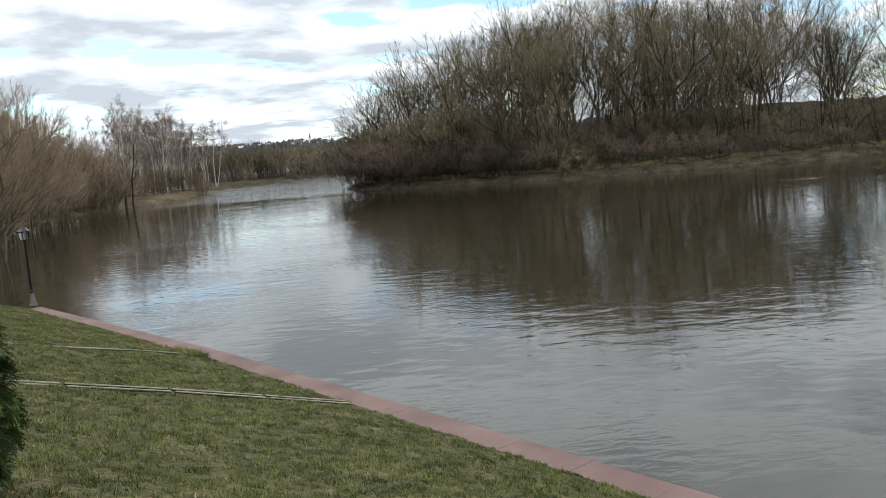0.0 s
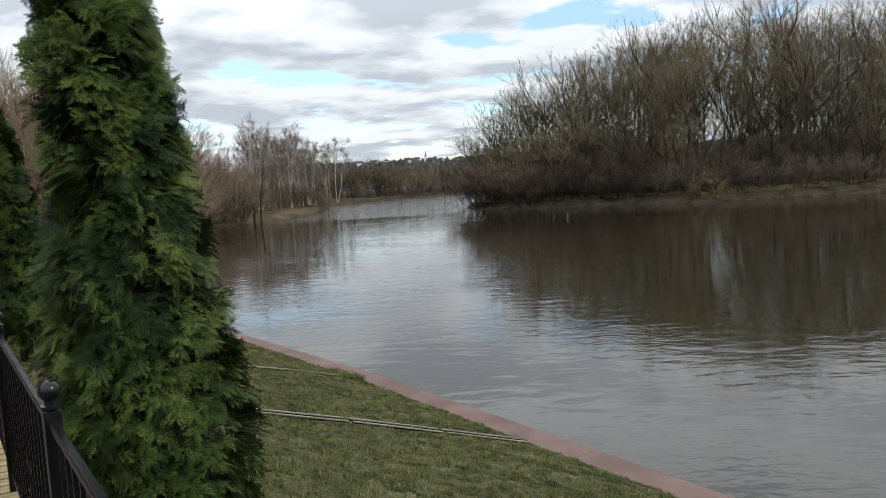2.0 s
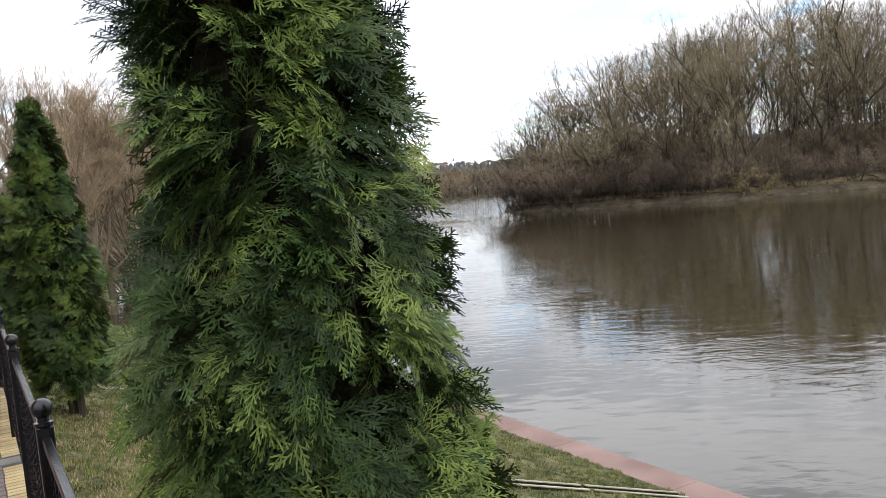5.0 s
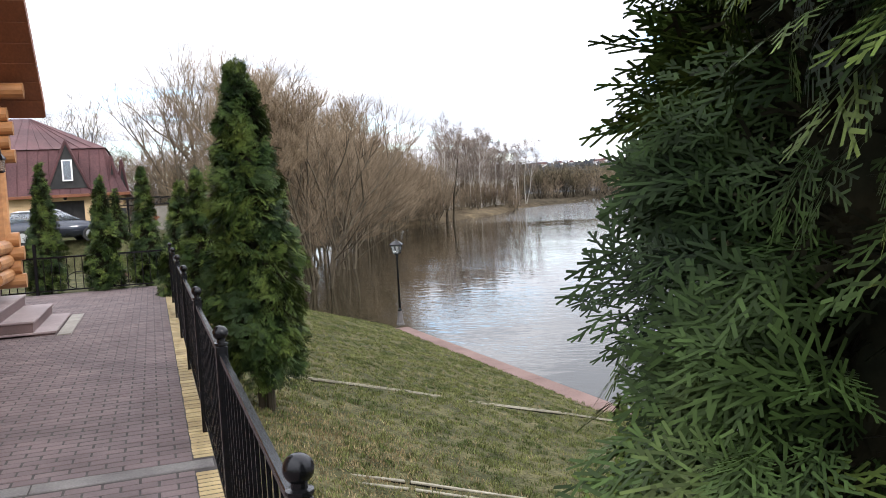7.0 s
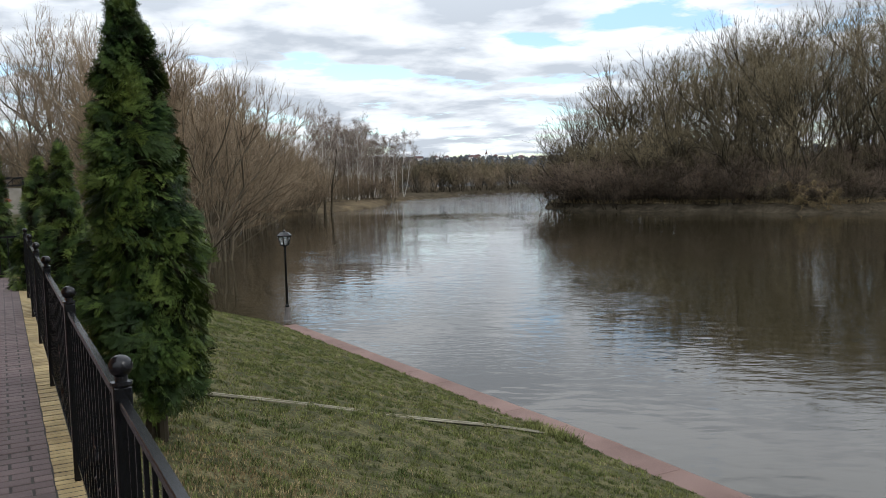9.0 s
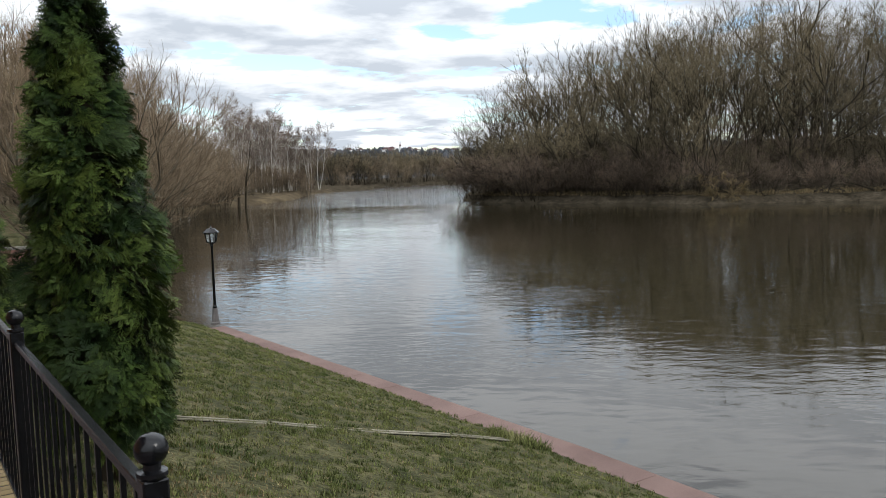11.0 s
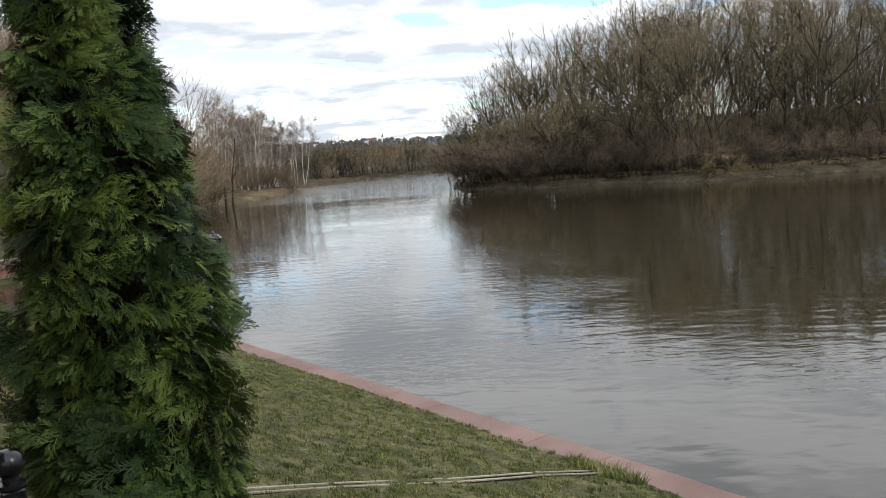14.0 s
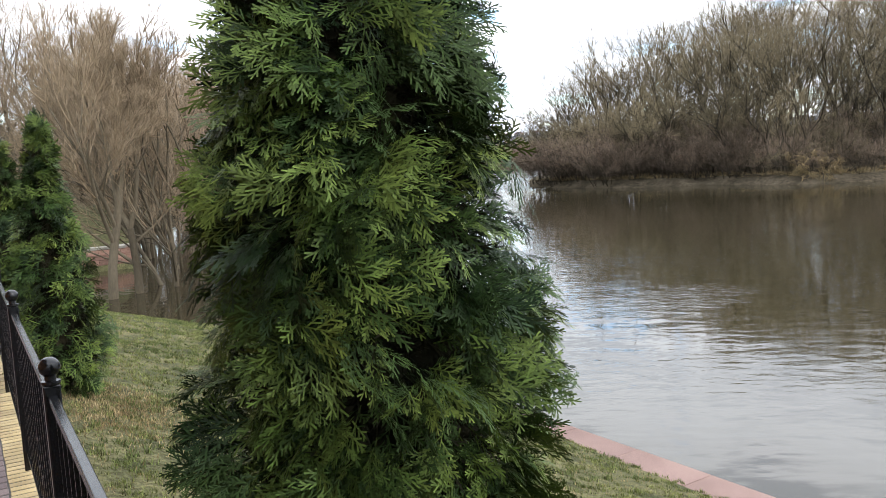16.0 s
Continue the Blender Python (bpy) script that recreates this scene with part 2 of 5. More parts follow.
M["white"] = mat("white_painted", (0.70, 0.69, 0.66), (0.8, 0.79, 0.77), 0.6, 2, 30, 0.1)
M["carpaint"] = mat("dark_blue_car_paint", (0.016, 0.02, 0.03), (0.022, 0.027, 0.04), 0.12, 2, 30, 0.0, spec=0.7)
M["rubber"] = mat("tyre_rubber", (0.015, 0.015, 0.015), (0.03, 0.03, 0.03), 0.8, 6, 40, 0.2)
M["alloy"] = mat("alloy_rim", (0.5, 0.5, 0.52), (0.65, 0.65, 0.66), 0.3, 3, 30, 0.0, metal=1.0)
M["stonewall"] = mat("red_brown_stone", (0.15, 0.085, 0.062), (0.26, 0.15, 0.11), 0.9, 1.5, 14, 0.4, objrand=0.3)
# bluish-grey base colour has the distance haze of the far hill mixed in
M["hill"] = mat("far_hill_with_haze", (0.050, 0.056, 0.064), (0.088, 0.093, 0.101), 1.0, 0.03, 0.25, 0.0, island=0.35, spec=0.0)


def glass(name, tint, rough=0.04):
    m = bpy.data.materials.new(name)
    m.use_nodes = True
    b = m.node_tree.nodes["Principled BSDF"]
    b.inputs["Base Color"].default_value = (*tint, 1)
    b.inputs["Roughness"].default_value = rough
    b.inputs["Transmission Weight"].default_value = 0.85
    return m


M["lampglass"] = glass("frosted_lamp_glass", (0.5, 0.52, 0.52), 0.2)
M["pane"] = glass("window_glass", (0.55, 0.62, 0.68), 0.03)

# ---- mesh helpers ----


def arrays(name, verts, faces, material, smooth=False):
    """A mesh from numpy arrays of places and of triangles or quads."""
    verts, faces = np.asarray(verts, float), np.asarray(faces, int)
    me = bpy.data.meshes.new(name)
    k = faces.shape[1]
    me.vertices.add(len(verts)); me.vertices.foreach_set("co", verts.ravel())
    me.loops.add(faces.size); me.loops.foreach_set("vertex_index", faces.ravel())
    me.polygons.add(len(faces))
    me.polygons.foreach_set("loop_start", np.arange(0, faces.size, k))
    me.polygons.foreach_set("loop_total", np.full(len(faces), k))
    if smooth:
        me.polygons.foreach_set("use_smooth", np.ones(len(faces), bool))
    me.update(calc_edges=True)
    me.materials.append(material)
    return me


def finish(name, bm, material, smooth=False):
    me = bpy.data.meshes.new(name)
    bm.normal_update()
    bm.to_mesh(me); bm.free()
    me.materials.append(material)
    if smooth:
        me.polygons.foreach_set("use_smooth", np.ones(len(me.polygons), bool))
    return me


def part(name, data, parent, at=None, label="", material=None, smooth=False):
    """One mesh object under a thing or part; data is a mesh or a bmesh."""
    if isinstance(data, bmesh.types.BMesh):
        data = finish(name, data, material, smooth)
    ob = new(name, data)
    ob.parent = parent
    if at is not None:
        ob.matrix_basis = at
    if label:
        ob["label"] = label
    return ob


def thing(name, at, label, category, group="", kind=""):
    ob = new(name)
    ob.empty_display_size = 0.1
    ob.matrix_basis = at
    return tagged(ob, label, category, group, kind)


def box(bm, x0, y0, z0, x1, y1, z1, bevel=0.0):
    m = Matrix.LocRotScale(((x0 + x1) / 2, (y0 + y1) / 2, (z0 + z1) / 2), None, (x1 - x0, y1 - y0, z1 - z0))
    r = bmesh.ops.create_cube(bm, size=1, matrix=m)
    if bevel:
        es = list({e for v in r["verts"] for e in v.link_edges})
        bmesh.ops.bevel(bm, geom=es, offset=bevel, segments=1, affect="EDGES")
    return bm


def boxed(*a, **k):
    return box(bmesh.new(), *a, **k)


def tube(bm, a, b, r0, r1=None, n=10):
    a, b = Vector(a), Vector(b)
    d = b - a
    m = Matrix.Translation((a + b) / 2) @ d.to_track_quat("Z", "Y").to_matrix().to_4x4()
    bmesh.ops.create_cone(bm, cap_ends=True, segments=n, radius1=r0, radius2=r0 if r1 is None else r1, depth=d.length, matrix=m)
    return bm


def lathe(bm, rings, n=16, centre=(0, 0)):
    """A turned body from (radius, z) rings."""
    loops = []
    for r, z in rings:
        loops.append([bm.verts.new((centre[0] + r * math.cos(2 * math.pi * i / n), centre[1] + r * math.sin(2 * math.pi * i / n), z)) for i in range(n)])
    for a, b in zip(loops, loops[1:]):
        for i in range(n):
            bm.faces.new((a[i], a[(i + 1) % n], b[(i + 1) % n], b[i]))
    bm.faces.new(loops[0][::-1]); bm.faces.new(loops[-1])
    return bm


def poly_sweep(bm, pts, r, n=6):
    """A round bar along points."""
    for a, b in zip(pts, pts[1:]):
        tube(bm, a, b, r, n=n)
    return bm


# ---- land and water ----
# outline of the river: the garden's edge, the inlet, the far banks
RIVER = np.array([(5.72, -60), (5.74, 14.7), (5.30, 25.2), (4.9, 26.8), (4.5, 27.9), (3.8, 29.8), (2.8, 31.6), (1.6, 33.2), (0.4, 36), (-2, 40), (-2, 43.1), (5.4, 43.1),
                  (6.0, 48), (9, 62), (19, 86), (27.5, 97), (37, 107), (50, 122), (70, 159), (99, 186), (105, 193), (112, 224), (153, 238), (190, 244),
                  (172, 212), (140, 183), (74, 110), (57, 87), (55, 78), (55, 70), (59.5, 61), (59.5, 53), (65, 49.5), (71, 42), (76, 37), (83, 33), (130, 10), (260, -60)])


def river_distance(px, py):
    """Distance to the river's outline, negative in the water."""
    best = np.full(px.shape, 1e9)
    inside = np.zeros(px.shape, bool)
    for (ax, ay), (bx, by) in zip(RIVER, np.roll(RIVER, -1, axis=0)):
        dx, dy = bx - ax, by - ay
        t = np.clip(((px - ax) * dx + (py - ay) * dy) / (dx * dx + dy * dy), 0, 1)
        best = np.minimum(best, np.hypot(px - ax - t * dx, py - ay - t * dy))
        cross = ((ay > py) != (by > py)) & (px < (bx - ax) * (py - ay) / (dy if dy else 1e-9) + ax)
        inside ^= cross
    return np.where(inside, -best, best)


def lumps(x, y, s, seed=0.0):
    """Cheap smooth unevenness."""
    return (np.sin(x / s + seed) * np.cos(y / s * 1.13 + 2 * seed) + 0.5 * np.sin(x / s * 2.3 + y / s * 1.7 + seed) + 0.35 * np.cos(y / s * 3.1 - x / s * 2.2)) / 1.85


def smooth(a, b, v):
    t = np.clip((v - a) / (b - a), 0, 1)
    return t * t * (3 - 2 * t)


def land(x, y):
    x, y = np.asarray(x, float), np.asarray(y, float)
    d = river_distance(x, y)
    z = np.where(d < 0, WATER - 0.12 + np.maximum(d, -6) * 0.25, np.where((x < 20) & (y < 60), -1.72 + 0.302 * d, -1.70 + 1.0 * np.minimum(d, 0.6) + 0.03 * d))
    garden = (x < 20) & (y < 60)
    top = np.where(garden, -0.05 + 0.6 * smooth(24, 46, y), 0.35)
    z = np.minimum(z, np.where(garden, top, 0.3))
    z = np.where((x < 5.4) & (y > 43.1) & (y < 75), (-0.9 + np.minimum((y - 43.1) * 0.26, 1.36)) * (1 - smooth(1.5, -1.0, x)) + 0.46 * smooth(1.5, -1.0, x), z)
    far = smooth(6, 25, d)
    z = z + np.where(garden, (0.022 * lumps(x, y, 0.55) + 0.012 * lumps(x, y, 0.17, 3.0)) * (d > 0.4) * (x > 0.3), 0.14 * lumps(x, y, 0.9, 0.3) * smooth(0, 0.8, d) + 0.25 * lumps(x, y, 5, 1.0) * smooth(0, 8, d) + 0.5 * lumps(x, y, 17, 2.0) * far)
    z = np.where((x < 0.22) & (y < 22.6), np.minimum(z, -0.09), z)
    # rises added behind the far wood to block low sky and its reflection
    z = z + 3.0 * smooth(12, 45, d) * (x > 40) * (x * 0.53 + y * 0.85 < 110)
    z = z + 2.6 * smooth(7, 20, d) * (x > 50) * (x * 0.53 + y * 0.85 < 165)
    along = (x * 0.53 + y * 0.85)
    hill = 31 * smooth(420, 900, along) * (0.85 + 0.22 * lumps(x, y, 130, 0.4))
    return z + hill


def axis(stops):
    out = []
    for (a, b, step) in stops:
        out += list(np.arange(a, b, step))
    return np.array(out + [stops[-1][1]])


gx = axis([(-1500, -200, 130), (-200, -30, 17), (-30, -4, 2), (-4, 0, 0.5), (0, 6.6, 0.15), (6.6, 30, 1.3), (30, 130, 2.0), (130, 300, 8), (300, 1500, 40)])
gy = axis([(-1500, -100, 140), (-100, -4, 6), (-4, 33, 0.25), (33, 110, 1.6), (110, 240, 3), (240, 500, 14), (500, 1500, 35)])
GX, GY = np.meshgrid(gx, gy)
GZ = land(GX, GY)
nx, ny = len(gx), len(gy)
idx = np.arange(nx * ny).reshape(ny, nx)
quads = np.stack([idx[:-1, :-1], idx[:-1, 1:], idx[1:, 1:], idx[1:, :-1]], -1).reshape(-1, 4)
ground_mesh = arrays("ground", np.stack([GX, GY, GZ], -1).reshape(-1, 3), quads, M["ground"], True)
ground_mesh.materials.append(M["litter"])
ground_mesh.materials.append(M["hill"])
ground_mesh.materials.append(M["mudbank"])
cx, cy = GX[:-1, :-1].ravel() + 0.5, GY[:-1, :-1].ravel() + 0.5
kind_of = np.where((cx < 8) & (cy < 75), 0, 1)
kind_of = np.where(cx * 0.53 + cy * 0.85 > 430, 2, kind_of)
kind_of = np.where((kind_of == 1) & (cy > 70 + 0.5 * cx) & (cy < 170), 3, kind_of)
ground_mesh.polygons.foreach_set("material_index", kind_of)
ground = tagged(new("ground", ground_mesh), "sloping lawn and wooded river banks reaching to a far hill", "ground", kind="structure")

wv = np.array([(-60, -120, WATER), (420, -120, WATER), (420, 420, WATER), (-60, 420, WATER)])
water = tagged(new("water", arrays("water", wv, np.array([(0, 1, 2, 3)]), M["water"])), "calm brown river reflecting clouds and bare trees", "river", kind="structure")

# ---- lawn edging along the river ----
edging = thing("curb", pose(0, 0, 0), "flush red concrete kerb between lawn and river", "kerb", kind="structure")


def edge_x(y):
    return 6.16 if y < 14.7 else 6.16 - 0.046 * (y - 14.7)


slab = finish("slab", boxed(-0.46, -0.4985, -0.35, 0, 0.4985, 0, bevel=0.005), M["curb"])
for i in range(31):
    y = -5.4 + i
    a = 0 if y < 14.2 else math.degrees(math.atan(0.046))
    part("slab", slab, edging, pose(edge_x(y), y, -1.742 + 0.002 * math.sin(i * 2.1), 0, 0, a))

# ---- thuja trees ----


def spray_mesh(rng, sides, subs, wide=1.0):
    """One flat fan of scale foliage of unit length: a stem with side shoots that fork again, along +x in the xy plane."""
    V, F, tip_flags = [], [], []

    def shoot(ax, ay, bx, by, w):
        dx, dy = bx - ax, by - ay
        l = math.hypot(dx, dy) or 1e-6
        ox, oy = -dy / l * w * wide, dx / l * w * wide
        k = len(V)
        for px, py in ((ax - ox * 0.9, ay - oy * 0.9), (bx - ox * 0.75, by - oy * 0.75), (bx + ox * 0.75, by + oy * 0.75), (ax + ox * 0.9, ay + oy * 0.9)):
            V.append((px, py, -0.42 * px * px - 0.25 * py * py))
        F.extend([(k, k + 1, k + 2), (k, k + 2, k + 3)])
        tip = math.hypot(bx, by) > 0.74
        tip_flags.extend([tip, tip])

    shoot(0, 0, 1, 0, 0.014)
    for i in range(sides):
        f = 0.10 + 0.86 * i / sides
        side = 1 if i % 2 else -1
        a = radians(rng.uniform(34, 50)) * side
        l = (0.22 + 0.62 * f * (1.12 - f) * 1.9) * rng.uniform(0.8, 1.15) * (0.62 if f > 0.8 else 1)
        x1, y1 = f + l * math.cos(a), l * math.sin(a)
        shoot(f, 0, x1, y1, 0.0155)
        for j in range(subs):
            g = 0.25 + 0.68 * j / subs
            b = a + radians(rng.uniform(26, 42)) * (1 if j % 2 else -1)
            m = l * (0.34 * (1 - g) + 0.13) * rng.uniform(0.8, 1.2)
            xs, ys = f + (x1 - f) * g, y1 * g
            shoot(xs, ys, xs + m * math.cos(b), ys + m * math.sin(b), 0.0165)
    return np.array(V), np.array(F), np.array(tip_flags)


def thuja(at, height, widths, seed, clumps, per, length, sides, subs, label, lean=(0, 0), fat=1.0, wide=1.0, foot=0.03):
    """widths: radius at even heights from foot to tip; clumps of sprays cover the crown."""
    rng = random.Random(seed)
    nr = np.random.default_rng(seed)
    protos = [spray_mesh(rng, sides, subs, wide) for _ in range(5)]
    root = thing("thuja_tree", pose(*at), label, "conifer", group="thujas by the fence")
    us = np.linspace(0, 1, len(widths))
    widths = [w * fat for w in widths]
    lob = [(rng.uniform(0, 6.28), rng.uniform(1.5, 4.5)) for _ in range(4)]

    def radius(u, a):
        r = np.interp(u, us, widths)
        return r * (1 + 0.045 * sum(math.sin(k * u * 6 + p + round(k) * a) for p, k in lob))

    VV, FF, YY, base = [], [], [], 0
    for i in range(clumps):
        u = (i + rng.random()) / clumps
        u = foot + (0.985 - foot) * u ** 1.12
        a = i * 2.39996 + rng.uniform(-0.4, 0.4)
        rr = radius(u, a)
        size = min(0.17, 0.05 + 0.30 * rr) * rng.uniform(0.75, 1.25)
        out = Vector((math.cos(a), math.sin(a), 0))
        tang = Vector((-out.y, out.x, 0))
        c = Vector((lean[0] * u, lean[1] * u, u * height)) + out * max(0.0, rr - size * 0.55) * rng.uniform(0.82, 1.04)
        lift = rng.uniform(-0.25, 0.45) + 1.3 * max(0, u - 0.85) / 0.15
        top = Vector((0, 0, 1))
        # the fans of one branch lie nearly parallel, like shingles
        lead = (out * 0.8 + tang * rng.gauss(0, 0.55) + top * (lift - 0.15)).normalized()
        turn = (out * 0.5 + top * 0.5 + tang * rng.gauss(0, 0.7)).normalized()
        tip_clump = rng.random() < 0.72
        for k in range(per if out.x < 0.35 else per * 5 // 6):
            q = nr.normal(0, 1, 3)
            n_ = (out * (0.45 + abs(q[0])) + tang * q[1] * 0.9 + top * (q[2] * 0.85 + 0.1)).normalized()
            x = (lead + n_ * 0.45 + Vector(nr.normal(0, 0.26, 3))).normalized()
            face = turn + n_ * 0.35 + Vector(nr.normal(0, 0.22, 3))
            z = (face - x * face.dot(x)).normalized()
            y = z.cross(x)
            s = length * rng.uniform(0.7, 1.25) * (1 - 0.35 * max(0, u - 0.8) / 0.2)
            deep = rng.random() ** 2 * 0.5
            o = c + n_ * size * (1 - deep) - x * s * 0.7
            P, T, Y = protos[rng.randrange(5)]
            VV.append(P @ (np.array([x, y, z]) * s) + np.array(o)); FF.append(T + base); base += len(P)
            YY.append(Y & (tip_clump and deep < 0.25))
    outer = sum(len(f) for f in FF)
    # inner sprays in the same darkened colour, shade for the gaps between clumps
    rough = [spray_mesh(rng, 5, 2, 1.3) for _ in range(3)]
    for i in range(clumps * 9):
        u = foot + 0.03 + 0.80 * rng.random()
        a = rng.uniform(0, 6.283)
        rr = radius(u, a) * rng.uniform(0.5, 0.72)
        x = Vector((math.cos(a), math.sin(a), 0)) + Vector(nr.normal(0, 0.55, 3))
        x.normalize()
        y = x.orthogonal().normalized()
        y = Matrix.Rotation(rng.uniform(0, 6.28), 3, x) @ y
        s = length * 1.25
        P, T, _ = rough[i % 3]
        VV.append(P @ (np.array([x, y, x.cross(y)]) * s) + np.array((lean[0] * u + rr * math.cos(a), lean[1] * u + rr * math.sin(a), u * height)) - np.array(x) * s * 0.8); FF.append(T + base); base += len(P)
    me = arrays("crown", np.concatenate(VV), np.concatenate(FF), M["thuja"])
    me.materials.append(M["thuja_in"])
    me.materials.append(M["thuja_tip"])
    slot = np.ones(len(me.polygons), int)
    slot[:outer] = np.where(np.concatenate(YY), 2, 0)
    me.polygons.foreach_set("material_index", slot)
    part("crown", me, root)
    # inner mass of old twigs; its near-black colour stands for crown shade too
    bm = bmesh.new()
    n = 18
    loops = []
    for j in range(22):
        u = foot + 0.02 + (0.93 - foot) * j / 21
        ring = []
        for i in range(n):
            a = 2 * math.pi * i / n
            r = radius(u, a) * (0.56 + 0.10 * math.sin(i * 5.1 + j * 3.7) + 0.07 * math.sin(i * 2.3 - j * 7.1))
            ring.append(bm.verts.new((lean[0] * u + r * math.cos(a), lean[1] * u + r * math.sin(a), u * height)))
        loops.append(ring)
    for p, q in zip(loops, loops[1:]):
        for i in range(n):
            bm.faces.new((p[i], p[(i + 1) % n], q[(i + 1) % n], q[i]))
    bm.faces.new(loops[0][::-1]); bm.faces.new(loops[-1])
    part("inner_mass", bm, root, label="dense inner twigs, darkened for shade inside the crown", material=M["thuja_in"])
    bm = bmesh.new()
    for k in range(3):
        a = k * 2.1 + seed
        tube(bm, (0.05 * math.cos(a), 0.05 * math.sin(a), -0.25), (0.03 * math.cos(a), 0.03 * math.sin(a), height * 0.55), 0.035, 0.02, 7)
    part("trunk", bm, root, label="grey-brown fibrous stem", material=M["bark"])
    return root


W_BIG = [0.33, 0.395, 0.40, 0.36, 0.322, 0.295, 0.272, 0.235, 0.19, 0.14, 0.085, 0.02]
W_MID = [0.12, 0.28, 0.33, 0.33, 0.32, 0.305, 0.285, 0.26, 0.225, 0.175, 0.11, 0.02]
W_SMALL = [0.26, 0.34, 0.35, 0.325, 0.29, 0.25, 0.21, 0.17, 0.13, 0.09, 0.05, 0.015]
thuja((0.55, 5.82, -0.2), 3.6, W_BIG, 3, 250, 30, 0.098, 9, 5, "tall dense green thuja with drooping sprays beside the fence", lean=(-0.14, 0), wide=1.05)
thuja((0.54, 12.0, -0.15), 2.82, W_MID, 5, 250, 26, 0.088, 8, 5, "slim dense green thuja growing close behind the fence", lean=(-0.08, 0), wide=1.15, foot=0.105)
thuja((0.41, 17.9, -0.16), 2.3, W_SMALL, 8, 120, 19, 0.12, 6, 2, "small green thuja behind the iron fence", fat=1.1, wide=2.0)
thuja((0.26, 20.9, -0.16), 2.2, W_SMALL, 9, 100, 18, 0.13, 6, 2, "small green thuja behind the iron fence", fat=1.3, wide=2.2)
thuja((-2.31, 23.6, -0.02), 2.65, W_SMALL, 11, 100, 18, 0.14, 6, 1, "narrow thuja in front of the end railing", fat=1.06, wide=2.0)
thuja((-1.20, 23.2, -0.02), 2.3, W_SMALL, 12, 100, 18, 0.14, 6, 1, "narrow thuja in front of the end railing", fat=1.06, wide=2.0)
thuja((-0.39, 23.5, -0.02), 2.5, W_SMALL, 13, 100, 18, 0.14, 6, 1, "narrow thuja in front of the end railing", fat=1.06, wide=2.0)
thuja((-1.55, 40.0, 0.35), 2.2, W_SMALL, 14, 60, 8, 0.18, 5, 1, "lone thuja on the lawn beyond the railing", fat=1.4, wide=2.4)

# ---- iron fence ----
fence = thing("fence", pose(0, 0, 0), "black wrought-iron fence with ball-topped posts along the path", "fence")
bm = boxed(-0.026, -0.026, -0.05, 0.026, 0.026, 0.905, bevel=0.004)
lathe(bm, [(0.028, 0.905), (0.031, 0.91), (0.031, 0.918), (0.018, 0.921), (0.018, 0.935)], 12)
post_mesh = finish("post", bm, M["iron"])
ball_mesh = finish("ball", lathe(bmesh.new(), [(0.033 * math.sin(math.pi * k / 10) + 0.001, 0.962 - 0.033 * math.cos(math.pi * k / 10)) for k in range(11)], 16), M["iron"], True)
bar_mesh = finish("bar", boxed(-0.006, -0.006, 0.1, 0.006, 0.006, 0.845), M["iron"])


def ring_bm(cy, cz, r, thick=0.006, n=14, a0=0.0, a1=2 * math.pi):
    bm = bmesh.new()
    pts = [(0, cy + r * math.cos(a0 + (a1 - a0) * k / n), cz + r * math.sin(a0 + (a1 - a0) * k / n)) for k in range(n + 1)]
    return poly_sweep(bm, pts, thick, 5)


scroll = ring_bm(-0.07, 0.25, 0.07)
scroll_mesh = finish("scroll", scroll, M["iron"])


def star(bm, cx, cy, cz, radii, depth):
    """A flat pointed rosette standing in the yz plane."""
    n = len(radii)
    rings = [[bm.verts.new((cx + s * depth, cy + r * math.cos(2 * math.pi * i / n), cz + r * math.sin(2 * math.pi * i / n))) for i, r in enumerate(radii)] for s in (-0.5, 0.5)]
    tips = [bm.verts.new((cx + s * depth * 2, cy, cz)) for s in (-0.5, 0.5)]
    for i in range(n):
        k = (i + 1) % n
        bm.faces.new((rings[0][i], rings[0][k], rings[1][k], rings[1][i]))
        bm.faces.new((rings[0][k], rings[0][i], tips[0])); bm.faces.new((rings[1][i], rings[1][k], tips[1]))
    bmesh.ops.recalc_face_normals(bm, faces=bm.faces[:])
    return bm


bm = star(bmesh.new(), 0, 0, 0.47, [0.055, 0.018] * 6, 0.012)
rosette_mesh = finish("rosette", bm, M["iron"])
POSTS = [-1.9, 0.2, 2.4, 4.69, 6.96, 9.0, 11.03, 13.38, 15.44, 17.46, 19.5, 21.5]
for y in POSTS:
    p = part("post", post_mesh, fence, pose(0, y, 0))
    part("ball", ball_mesh, p, label="glossy black iron ball")
for y, y1 in zip(POSTS, POSTS[1:] + [23.0]):
    part("rail", boxed(-0.0135, y + 0.026, 0.848, 0.0135, y1 - 0.026, 0.872, bevel=0.003), fence, material=M["iron"])
    part("lower_rail", boxed(-0.010, y + 0.026, 0.09, 0.010, y1 - 0.026, 0.11), fence, material=M["iron"])
    n = round((y1 - y) / 0.135)
    for k in range(1, n):
        part("bar", bar_mesh, fence, pose(0, y + (y1 - y) * k / n, 0))
    mid = y + (y1 - y) * (n // 2) / n
    part("scroll", scroll_mesh, fence, pose(0, mid - 0.005, 0))
    part("scroll", scroll_mesh, fence, pose(0, mid + 0.145, 0))
    part("rosette", rosette_mesh, fence, pose(0, mid, 0))

